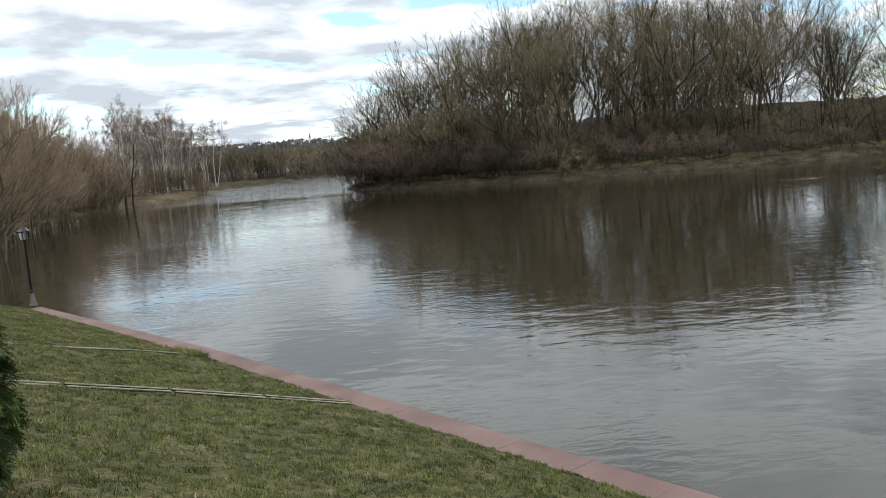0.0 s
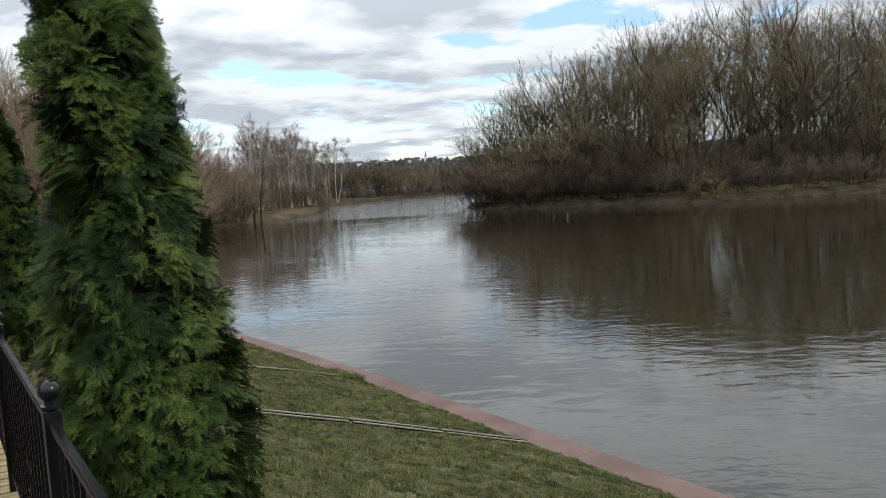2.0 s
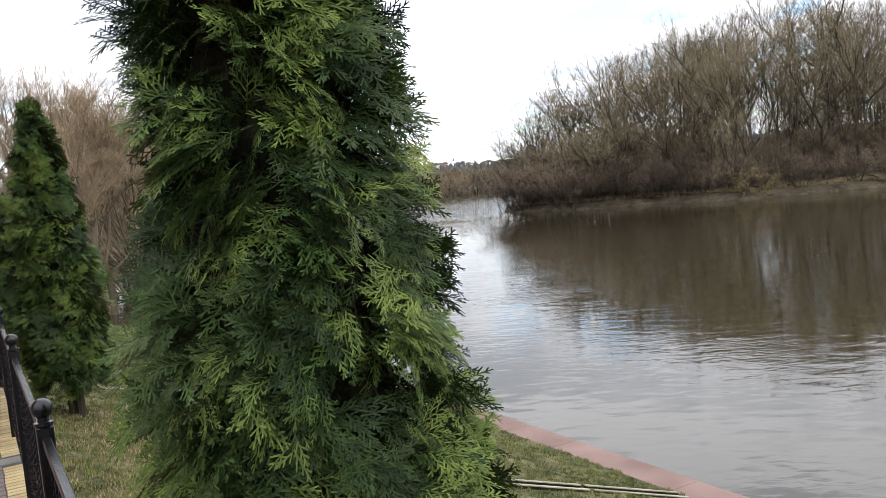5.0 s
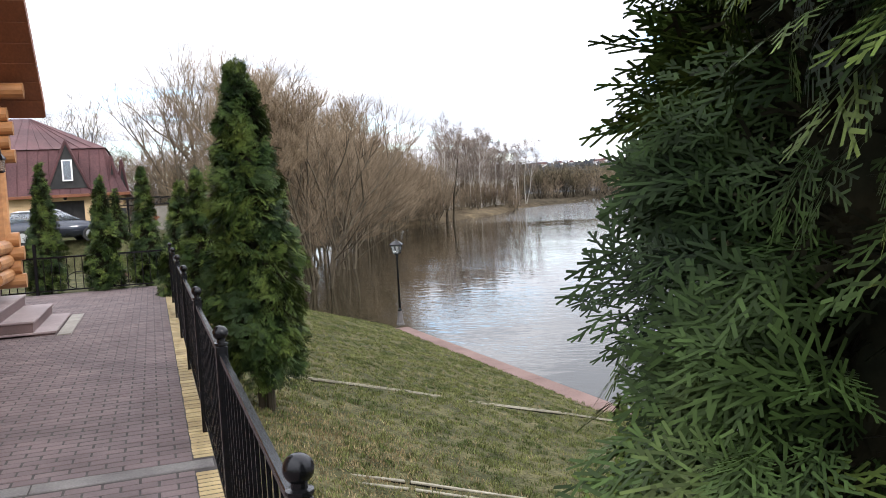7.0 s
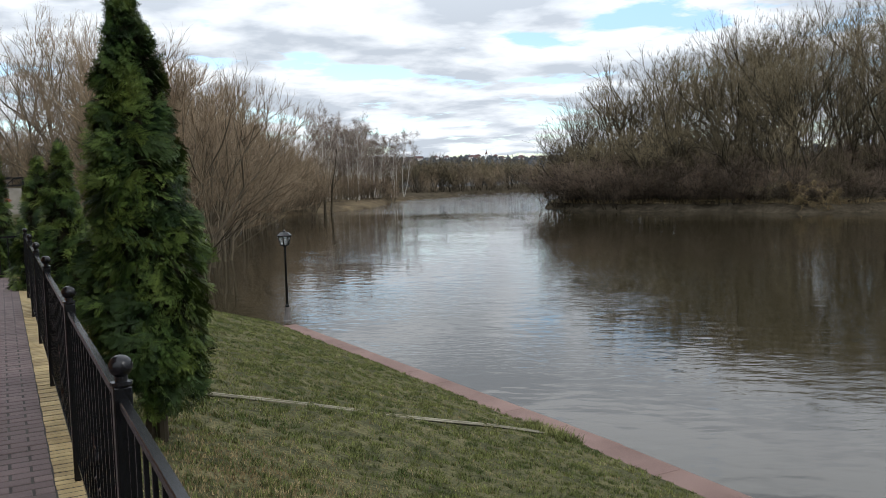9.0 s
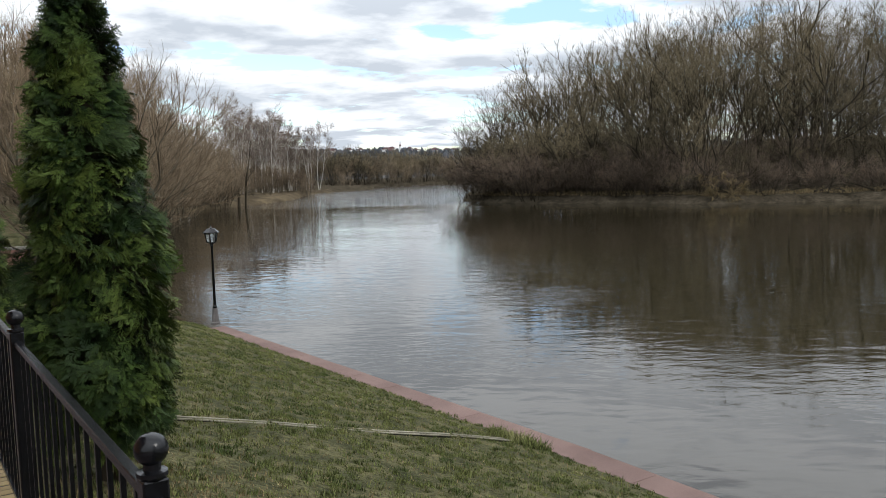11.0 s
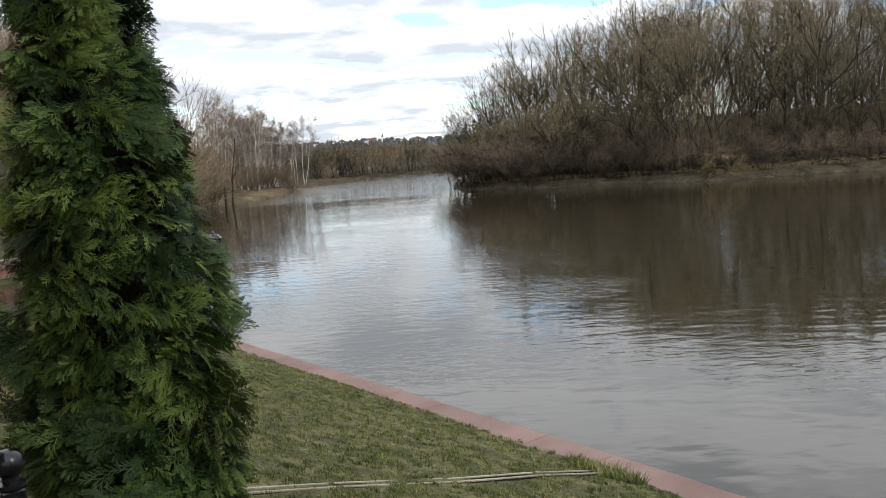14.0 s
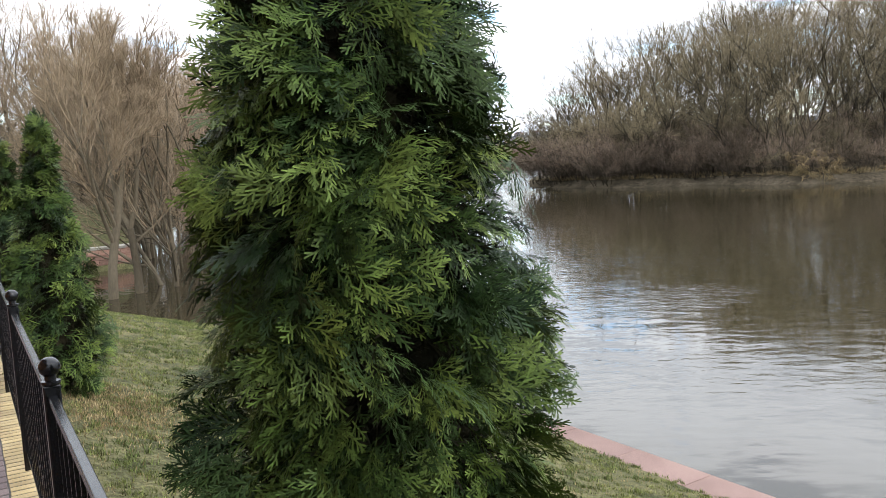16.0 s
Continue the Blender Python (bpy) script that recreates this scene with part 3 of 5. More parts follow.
# end railing across the path
railing = thing("railing", pose(0, 0, 0), "low black iron railing closing the end of the path", "railing")
end_post = finish("post", boxed(-0.03, -0.03, -0.05, 0.03, 0.03, 1.0, bevel=0.004), M["iron"])
end_bar = finish("bar", boxed(-0.008, -0.008, 0.07, 0.008, 0.008, 0.71), M["iron"])
for x in (0.0, -2.45, -4.9):
    part("post", end_post, railing, pose(x, 23.05, 0))
for x in (-2.45, -4.9):
    part("rail", finish("rail", boxed(x + 0.03, 23.035, 0.70, x + 2.42, 23.065, 0.735), M["iron"]), railing)
    part("lower_rail", finish("lower_rail", boxed(x + 0.03, 23.04, 0.05, x + 2.42, 23.06, 0.075), M["iron"]), railing)
    for k in range(16):
        part("bar", end_bar, railing, pose(x + 0.14 * (k + 1), 23.05, 0))
    for s, c in ((1, x + 0.75), (-1, x + 1.5)):
        bmr = bmesh.new()
        pts = [(c + 0.22 * math.cos(a), 23.05, 0.24 + 0.17 * math.sin(a)) for a in [k * math.pi / 8 * s for k in range(13)]]
        part("scroll", poly_sweep(bmr, pts, 0.008, 5), railing, material=M["iron"])

# ---- lamp at the lawn's corner ----
lamp = thing("street_lamp", pose(5.52, 25.2, -1.69), "black garden lamp post with glass lantern on grey conical base", "lamp post")
part("base", lathe(bmesh.new(), [(0.10, 0), (0.105, 0.03), (0.085, 0.06), (0.055, 0.34), (0.06, 0.36)], 14), lamp, label="grey conical base", material=M["kerbgrey"])
part("pole", lathe(bmesh.new(), [(0.045, 0.36), (0.05, 0.40), (0.032, 0.43), (0.024, 1.72), (0.035, 1.74), (0.03, 1.78), (0.05, 1.80)], 12), lamp, material=M["iron"])
lant = part("lantern", lathe(bmesh.new(), [(0.06, 1.80), (0.11, 1.82), (0.11, 1.83)], 6), lamp, material=M["iron"])
part("glass", lathe(bmesh.new(), [(0.098, 1.832), (0.14, 2.03)], 6), lant, label="clear lantern glass", material=M["lampglass"])
bm = bmesh.new()
for k in range(6):
    a = k * math.pi / 3
    tube(bm, (0.102 * math.cos(a), 0.102 * math.sin(a), 1.83), (0.146 * math.cos(a), 0.146 * math.sin(a), 2.035), 0.011, n=5)
part("glazing_bars", bm, lant, material=M["iron"])
part("cap", lathe(bmesh.new(), [(0.185, 2.03), (0.185, 2.05), (0.09, 2.13), (0.02, 2.12), (0.025, 2.15), (0.004, 2.20)], 6), lant, material=M["iron"])

# ---- lawn drains ----


def drain(p, q, label, proud, wide):
    root = thing("drain_channel", pose(0, 0, 0), label, "drain", group="lawn drains")
    p, q = np.array(p), np.array(q)
    total = np.linalg.norm(q - p)
    n = int(total)
    ang = math.degrees(math.atan2(q[1] - p[1], q[0] - p[0]))
    l = total / n
    bm = bmesh.new()
    for s_ in (-1, 1):
        box(bm, 0.003, s_ * wide * 0.84 - wide * 0.16, proud - 0.014, l - 0.003, s_ * wide * 0.84 + wide * 0.16, proud, 0.003)
    me = finish("rim", bm, M["mossy"])
    # trough body below the rims, coloured far darker than they are
    bm = bmesh.new()
    for s_ in (-1, 1):
        box(bm, 0.0, s_ * wide * 0.85 - wide * 0.12, -0.16, l, s_ * wide * 0.85 + wide * 0.12, proud - 0.014)
    box(bm, 0.0, -wide * 0.74, -0.16, l, wide * 0.74, proud - 0.05)
    trough_me = finish("trough", bm, M["troughdark"])
    for k in range(n):
        a = p + (q - p) * k / n
        b = p + (q - p) * (k + 1) / n
        za, zb = float(land(a[0], a[1])), float(land(b[0], b[1]))
        at = pose(a[0], a[1], za, 0, -math.degrees(math.atan2(zb - za, l)), ang)
        part("rim", me, part("trough", trough_me, root, at, label="dark channel"), label="weathered concrete rims")
    return root


drain((0.1, 10.42), (5.68, 9.8), "grey concrete drain trough running down the lawn", 0.026, 0.092)
drain((0.1, 13.75), (5.68, 14.72), "narrow concrete drain trough running down the lawn", 0.016, 0.066)

# ---- paved path ----
base = tagged(new("pavement", finish("pavement", boxed(-5, -6, -0.3, 0.06, 23.1, -0.003), M["joint"])), "paved path of red-brown blocks beside the house", "pavement", kind="structure")
brick = finish("edging_brick", boxed(-0.066, -0.0275, -0.06, 0.066, 0.0275, 0.0, bevel=0.002), M["yellow"])
bv, bf = np.array([v.co for v in brick.vertices]), [tuple(p.vertices) for p in brick.polygons]
old_v, old_f = [], []
for i in range(411):
    y = -5.7 + 0.07 * i
    if abs(y - 10.3) < 0.115:
        continue
    if i > 112:
        part("edging_brick", brick, base, pose(-0.048 + 0.002 * math.sin(i * 7.3), y, 0.0015 * math.sin(i * 3.1), 0, 0, 0.7 * math.sin(i * 5.7)))
    else:
        old_f += [tuple(j + len(bv) * len(old_v) for j in f) for f in bf]
        old_v.append(bv + (-0.048, y, 0))
me = bpy.data.meshes.new("edging_bricks")
me.from_pydata(np.concatenate(old_v).tolist(), [], old_f)
me.materials.append(M["yellow"])
tagged(part("edging_bricks", me, base), kind="stuff")
paver = finish("paver", boxed(-0.094, -0.044, -0.06, 0.094, 0.044, 0.0, bevel=0.004), M["paver"])
rest_v, rest_f = [], []
pv = np.array([v.co for v in paver.vertices])
pf = [tuple(p.vertices) for p in paver.polygons]
rp = random.Random(4)
count = 0
k0 = 0
for row in range(136):
    y = 9.45 + 0.1 * row
    if abs(y - 10.3) < 0.09:
        continue
    for col in range(18 if y < 16 else 16):
        x = -0.215 - 0.2 * col - (0.1 if row % 2 else 0)
        if col == 0 and row % 2:
            rest_v.append(pv * (0.47, 1, 1) + (-0.164, y, 0)); rest_f += [tuple(i + k0 for i in f) for f in pf]; k0 += len(pv)
        near = x > -2.2 and y < 12.6
        z, tilt = rp.uniform(-0.002, 0.002), rp.uniform(-0.4, 0.4)
        if near and count < 300:
            part("paver", paver, base, pose(x, y, z, 0, 0, tilt))
            count += 1
        else:
            rest_v.append(pv + (x, y, z))
            rest_f += [tuple(i + k0 for i in f) for f in pf]
            k0 += len(pv)
flat = finish("block", boxed(-0.094, -0.044, -0.06, 0.094, 0.044, 0.0), M["paver"])
fv, ff = np.array([v.co for v in flat.vertices]), [tuple(p.vertices) for p in flat.polygons]
for row in range(153):
    y = -5.85 + 0.1 * row
    for col in range(23):
        rest_v.append(fv + (-0.215 - 0.2 * col - (0.1 if row % 2 else 0), y, 0))
        rest_f += [tuple(i + k0 for i in f) for f in ff]
        k0 += len(fv)
me = bpy.data.meshes.new("pavers")
me.from_pydata(np.concatenate(rest_v).tolist(), [], rest_f)
me.materials.append(M["paver"])
tagged(part("pavers", me, base), kind="stuff")
kerb = finish("kerb_stone", boxed(-0.495, -0.08, -0.06, 0.495, 0.08, 0.004, bevel=0.004), M["kerbgrey"])
for i in range(4):
    part("kerb_stone", kerb, base, pose(-0.50 - 1.0 * i, 10.3, 0))

# ---- bare trees ----


def bare_tree(seed, height, stems, counts, ratio, angle, trunk_r, low=0.2, rise=0.5, twig_r=0.007, twig_len=0.5, lean=0.1, wave=1.0):
    """A leafless tree grown by forking: stems, limbs, branches, shoots and twigs as tapered tubes.
    counts: children of a stem, limb, branch and shoot. Returns wood arrays and twig arrays."""
    rng = random.Random(seed)
    out = {1: ([], [], [0]), 2: ([], [], [0])}
    stem_list = []

    def tube_along(path, r0, r1, n, wood):
        if wood == 0:
            stem_list.append(([], [], [0]))
        V, F, c = stem_list[-1] if wood == 0 else out[wood]
        k, m = c[0], len(path)
        for i, p in enumerate(path):
            d = (path[min(i + 1, m - 1)] - path[max(i - 1, 0)]).normalized()
            s = d.cross(Vector((0.31, 0.9, 0.2))).normalized()
            t = d.cross(s)
            r = r0 + (r1 - r0) * i / (m - 1)
            if i == m - 1 and n == 3:
                V.append(tuple(p))
                continue
            for j in range(n):
                a = 2 * math.pi * j / n
                V.append(tuple(p + s * (r * math.cos(a)) + t * (r * math.sin(a))))
        for i in range(m - 1):
            for j in range(n):
                a0, a1 = k + i * n + j, k + i * n + (j + 1) % n
                if i == m - 2 and n == 3:
                    F.append((a0, a1, k + (m - 1) * n))
                else:
                    F.append((a0, a1, a1 + n)); F.append((a0, a1 + n, a0 + n))
        c[0] = len(V)

    def grow(p, d, length, r, level):
        segs = (7, 4, 3, 2, 1)[level]
        wob = (0.05, 0.13, 0.17, 0.2, 0.0)[level] * wave
        path = [p]
        for i in range(segs):
            d = (d + Vector((rng.gauss(0, wob), rng.gauss(0, wob), rng.gauss(0, wob) + (rise * 0.22 if 0 < level < 4 else 0.03)))).normalized()
            p = p + d * (length / segs)
            path.append(p)
        end = r * (0.22 if level == 0 else 0.4)
        tube_along(path, r, end, (6, 4, 3, 3, 3)[level], 0 if level == 0 else 1 if level == 1 else 2)
        if level == 4:
            return
        for c in range(counts[level]):
            lo = low if level == 0 else 0.22
            f = lo + (1 - lo) * (c + rng.random()) / counts[level]
            g = min(f * segs, segs - 1e-4)
            i = int(g)
            q = path[i].lerp(path[i + 1], g - i)
            pd = (path[i + 1] - path[i]).normalized()
            side = pd.cross(Vector((rng.gauss(0, 1), rng.gauss(0, 1), rng.gauss(0, 1)))).normalized()
            an = radians(rng.gauss(angle[level], 8))
            dd = (pd * math.cos(an) + side * math.sin(an)).normalized()
            l = length * ratio[level] * (1.15 - 0.62 * f) * rng.uniform(0.7, 1.2)
            if level == 3:
                l = twig_len * rng.uniform(0.6, 1.3)
            rr = (r + (end - r) * f) * (0.55, 0.5, 0.5, 0.5)[level]
            rr = max(rr, (0.03, 0.016, 0.010, twig_r)[level])
            if level == 3:
                rr = twig_r
            grow(q, dd, l, rr, level + 1)

    for s in range(stems):
        a = rng.uniform(0, 6.28)
        ln = rng.uniform(0.2, 1.0) * lean * (1 if stems == 1 else 1.9)
        off = 0.0 if stems == 1 else rng.uniform(0.05, 0.12 + 0.1 * stems)
        grow(Vector((math.cos(a) * off, math.sin(a) * off, -0.4)), Vector((math.cos(a) * ln, math.sin(a) * ln, 1)).normalized(), height * rng.uniform(0.8, 1.0), trunk_r * rng.uniform(0.75, 1.1) / stems ** 0.3, 0)
    return stem_list, out[1], out[2]


def forked_tree(seed, height, stems, depth, spread, trunk_r, twig_r, twig_len, twigs, lean=0.1, lift=0.10, sides=1.3, first=0.30, ratio=0.77, wave=1.0):
    """A leafless tree with a spreading crown: every limb forks into two or three, bears side branches and ends in fine twigs.
    Returns trunks, limbs and twigs like bare_tree."""
    rng = random.Random(seed)
    out = {1: ([], [], [0]), 2: ([], [], [0])}
    stem_list = []

    def tube_along(path, r0, r1, n, store):
        V, F, c = store
        k, m = c[0], len(path)
        for i, p in enumerate(path):
            d = (path[min(i + 1, m - 1)] - path[max(i - 1, 0)]).normalized()
            s_ = d.cross(Vector((0.31, 0.9, 0.2))).normalized()
            t_ = d.cross(s_)
            r = r0 + (r1 - r0) * i / (m - 1)
            if i == m - 1 and n == 3:
                V.append(tuple(p))
                continue
            for j in range(n):
                a = 2 * math.pi * j / n
                V.append(tuple(p + s_ * (r * math.cos(a)) + t_ * (r * math.sin(a))))
        for i in range(m - 1):
            for j in range(n):
                a0, a1 = k + i * n + j, k + i * n + (j + 1) % n
                if i == m - 2 and n == 3:
                    F.append((a0, a1, k + (m - 1) * n))
                else:
                    F.append((a0, a1, a1 + n)); F.append((a0, a1 + n, a0 + n))
        c[0] = len(V)

    def turned(d, degrees, roll):
        s_ = d.orthogonal().normalized()
        s_ = Matrix.Rotation(roll, 3, d) @ s_
        a = radians(degrees)
        return (d * math.cos(a) + s_ * math.sin(a)).normalized()

    def grow(p, d, length, r, level):
        segs = 5 if level == 0 else 3 if level < depth else 2
        path = [p]
        for i in range(segs):
            w = (0.05 if level == 0 else 0.11) * wave
            d = (d + Vector((rng.gauss(0, w), rng.gauss(0, w), rng.gauss(0, w) + lift * (level > 0)))).normalized()
            p = p + d * (length / segs)
            path.append(p)
        if level == 0:
            stem_list.append(([], [], [0]))
        store = stem_list[-1] if level == 0 else out[1 if level < 4 else 2]
        tube_along(path, r, max(r * 0.7, twig_r) if level < depth else twig_r * 0.8, 6 if level == 0 else 4 if level < 3 else 3, store)

        def at(f):
            g = min(f * segs, segs - 1e-4)
            return path[int(g)].lerp(path[int(g) + 1], g - int(g)), (path[int(g) + 1] - path[int(g)]).normalized()

        if level >= depth - 1:
            for k in range(twigs if level == depth else twigs // 2):
                q, pd = at(rng.uniform(0.1, 1.0))
                dd = turned(pd, rng.gauss(34, 9), rng.uniform(0, 6.283)) + Vector((0, 0, lift * 1.5))
                l = twig_len * rng.uniform(0.6, 1.3)
                tube_along([q, q + dd.normalized() * l], twig_r, 0, 3, out[2])
        if level == depth:
            return
        n = 3 if rng.random() < 0.38 else 2
        roll = rng.uniform(0, 6.283)
        for k in range(n):
            grow(path[-1], turned(d, abs(rng.gauss(spread, 7)), roll + 6.283 * k / n + rng.gauss(0, 0.3)), length * ratio * rng.uniform(0.82, 1.12), max(r * 0.66, twig_r * 1.2), level + 1)
        if level:
            for k in range(int(sides) + (rng.random() < sides % 1)):
                q, pd = at(rng.uniform(0.25, 0.9))
                grow(q, turned(pd, rng.gauss(spread * 1.6, 8), rng.uniform(0, 6.283)), length * 0.6 * rng.uniform(0.7, 1.1), max(r * 0.42, twig_r * 1.2), min(depth, level + 2 if rng.random() < 0.5 else level + 1))
        elif sides > 1:
            for k in range(2):
                q, pd = at(rng.uniform(0.45, 0.95))
                grow(q, turned(pd, rng.gauss(50, 9), rng.uniform(0, 6.283)), length * 0.75, r * 0.4, 2)

    for s_ in range(stems):
        a = rng.uniform(0, 6.283) if stems < 3 else 6.283 * s_ / stems + rng.gauss(0, 0.25)
        ln = lean * rng.uniform(0.35, 1.0)
        off = 0.0 if stems == 1 else rng.uniform(0.05, 0.1 + 0.09 * stems)
        grow(Vector((math.cos(a) * off, math.sin(a) * off, -0.03 * height)), Vector((math.cos(a) * ln, math.sin(a) * ln, 1)).normalized(),
             height * first * rng.uniform(0.85, 1.1), trunk_r * rng.uniform(0.8, 1.1) / stems ** 0.3, 0)
    top = max(max(v[2] for v in V) for V, _, _ in (*stem_list, out[1], out[2]))
    k = height / top

    def scaled(store):
        return (np.array(store[0]) * k, store[1], store[2])

    return [scaled(t) for t in stem_list], scaled(out[1]), scaled(out[2])


def tree_thing(name, arrs, wood, twig, label, group, category="tree"):
    root = thing(name, pose(0, 0, 0), label, category, group=group)
    stem_list, limbs, twigs = arrs
    for V, F, _ in stem_list:
        part("trunk", arrays("trunk", np.array(V), np.array(F), wood, True), root)
    nl, fl = len(limbs[0]), len(limbs[1])
    me = arrays("crown", np.concatenate([np.array(limbs[0]), np.array(twigs[0])]), np.concatenate([np.array(limbs[1]), np.array(twigs[1]) + nl]), wood)
    me.materials.append(twig)
    me.polygons.foreach_set("material_index", np.r_[np.zeros(fl, int), np.ones(len(twigs[1]), int)])
    tagged(part("crown", me, root, label="leafless branches and fine twigs"), kind="stuff")
    return root


class Stand:
    """Kinds of one tree, of which copies are set about; each kind's first copy is the tree itself."""
    def __init__(self, kinds):
        self.kinds, self.used = kinds, [False] * len(kinds)

    def put(self, k, x, y, rz, s=1.0, z=None):
        z = float(land(x, y)) if z is None else z
        m = pose(x, y, z, 0, 0, rz)
        k %= len(self.kinds)
        ob = self.kinds[k]
        if not self.used[k]:
            self.used[k] = True
            ob.matrix_basis = m @ Matrix.Diagonal((s, s, s, 1))
            return ob
        ob = copy_thing(ob, m)
        ob.matrix_basis = m @ Matrix.Diagonal((s, s, s, 1))
        return ob


rt = random.Random(21)
tall = Stand([tree_thing("tree", forked_tree(100 + i, 17, 1 + i % 2, 5, (23, 26, 21)[i % 3], 0.21, 0.010, 0.5, 6, 0.13, 0.075, 1.45, 0.44 + 0.07 * (i % 3), 0.71, 0.9), M["bark"], M["twig"], "tall leafless tree in the wood on the river bank", "bare trees across the river") for i in range(7)])
mid = Stand([tree_thing("tree", forked_tree(120 + i, 10, 3, 4, 29, 0.15, 0.010, 0.55, 5, 0.42, 0.055, 1.7, 0.29, 0.78, 1.2), M["bark"], M["twig"], "bushy leafless tree leaning over the river bank", "bare trees across the river") for i in range(5)])
under = Stand([tree_thing("shrub", forked_tree(140 + i, 5.5, 7, 3, 28, 0.06, 0.010, 0.5, 6, 0.75, 0.04, 1.8, 0.28, 0.8, 1.2), M["bark"], M["shrubtwig"], "bushy leafless shrub at the water's edge", "shrubs along the river", "shrub") for i in range(4)])
deep = Stand([tree_thing("tree", forked_tree(130 + i, 16, 2, 4, 28, 0.19, 0.015, 1.1, 4, 0.2, 0.08, 1.3, 0.42, 0.74, 1.1), M["bark"], M["twig"], "tall leafless tree deep in the wood", "bare trees across the river") for i in range(3)])
willow = Stand([tree_thing("willow", forked_tree(160 + i, 10.4, 3, 5, 21, 0.17, 0.0058, 0.5, 6, 0.26, 0.085, 1.6, 0.40, 0.75, 0.8) if i < 3 else forked_tree(160 + i, 10.0, 1, 6, 20, 0.20, 0.0058, 0.5, 5, 0.03, 0.11, 1.4, 0.38, 0.71, 1.0), M["willowbark"], M["willow"], "leafless willow with reddish-brown twigs standing in flood water" if i < 3 else "upright single-stemmed willow standing in flood water", "willows on the flooded bank") for i in range(5)])
brush = Stand([tree_thing("shrub", bare_tree(150 + i, 5.0, 7, (6, 4, 3, 1), (0.42, 0.5, 0.5, 0), (38, 36, 36, 32), 0.035, 0.08, 0.5, 0.011, 0.6, 0.30, 0.6), M["willowbark"], M["willow"], "dense reddish-brown leafless brush on the flooded bank", "shrubs along the river", "shrub") for i in range(3)])
drooping = Stand([tree_thing("shrub", bare_tree(158, 2.6, 6, (6, 5, 4, 2), (0.6, 0.5, 0.5, 0), (44, 40, 36, 32), 0.03, 0.15, -1.6, 0.016, 0.6, 0.5), M["bark"], M["dry"], "straw-yellow drooping bush on the muddy bank", "shrubs along the river", "shrub")])
birch = Stand([tree_thing("birch", bare_tree(180 + i, 14, 1 + (i % 2), (18 if i % 2 == 0 else 12, 5, 4, 2), (0.25, 0.5, 0.5, 0), (40, 40, 38, 36), 0.12, 0.34, 0.45, 0.017, 0.9, 0.16, 1.3), M["birch"], M["birchtwig"], "slender white-barked birch on the far bank", "birches on the far bank") for i in range(4)])
dead = tree_thing("dead_tree", bare_tree(191, 8.8, 1, (9, 3, 2, 1), (0.24, 0.5, 0.5, 0), (52, 44, 42, 40), 0.17, 0.30, 0.3, 0.014, 0.6, 0.05, 1.6), M["bark"], M["bark"], "thin dark dead tree standing in the shallows", "dead trees in the shallows")
dead.matrix_basis = pose(36.0, 103.5, WATER - 0.2, 0, 0, 40)
snag = thing("snag", pose(35.1, 103.4, WATER - 0.3, -5, 3), "broken dark brown tree stump standing in the shallows", "stump", group="dead trees in the shallows")
part("trunk", lathe(bmesh.new(), [(0.24, 0), (0.19, 0.4), (0.16, 1.3), (0.17, 1.8), (0.10, 2.2), (0.03, 2.5)], 9), snag, material=M["bark"])


def scatter(stand, n, spot, smin, smax):
    for k in range(n):
        x, y = spot(k)
        if float(river_distance(np.array(x), np.array(y))) < -0.6:
            continue
        stand.put(rt.randrange(8), x, y, rt.uniform(0, 360), rt.uniform(smin, smax))


# wood across the river: along its bank line and back from it
BANK = [(58.5, 88), (56.5, 78.5), (56.5, 71), (61, 61.5), (61, 54), (66, 50.5), (72.5, 43.5), (77, 38.5), (84, 34.5), (104, 25)]


def along(pts, f, back):
    seg = [math.dist(a, b) for a, b in zip(pts, pts[1:])]
    d = f * sum(seg)
    for (a, b), l in zip(zip(pts, pts[1:]), seg):
        if d <= l:
            u = d / l
            nx_, ny_ = (b[1] - a[1]) / l, -(b[0] - a[0]) / l
            return a[0] + (b[0] - a[0]) * u - nx_ * back, a[1] + (b[1] - a[1]) * u - ny_ * back
        d -= l
    return pts[-1]


def wood(n, back0, back1, s0, s1):
    """Trees along the bank, lower towards the wood's tip."""
    for k in range(n):
        f = (k + rt.random()) / n
        x, y = along(BANK, f, rt.uniform(back0, back1))
        tall.put(rt.randrange(6), x, y, rt.uniform(0, 360), rt.uniform(s0, s1) * min(1, 0.80 + 0.85 * f))


wood(36, 4.0, 10, 0.72, 0.95)
for x, y, s_ in ((59.5, 86.5, 0.52), (61.5, 84, 0.66), (62.5, 80, 0.76), (61, 76, 0.76), (63.5, 72, 0.78), (60.5, 68, 0.78), (66, 66, 0.92), (57.4, 79, 0.80), (58.4, 83, 0.74), (57.4, 75, 0.80), (59, 88, 0.56)):
    tall.put(rt.randrange(7), x, y, rt.uniform(0, 360), s_)
for k in range(58):
    f = (k + rt.random()) / 58
    if f > 0.58 and k % 3:
        continue
    x, y = along(BANK, f, rt.uniform(9, 26))
    tall.put(rt.randrange(6), x, y, rt.uniform(0, 360), rt.uniform(0.90, 1.16) * min(1, 0.80 + 0.85 * f))
for k in range(96):
    f = (k + rt.random()) / 96
    x, y = along(BANK, f, rt.uniform(20, 58))
    if k % 2 or f > 0.56 and k % 3:
        continue
    deep.put(rt.randrange(3), x, y, rt.uniform(0, 360), rt.uniform(0.75, 1.05) * min(1, 0.62 + 1.1 * f))
scatter(mid, 24, lambda k: along(BANK, (k + rt.random()) / 24, rt.uniform(0.8, 6)), 0.5, 0.95)
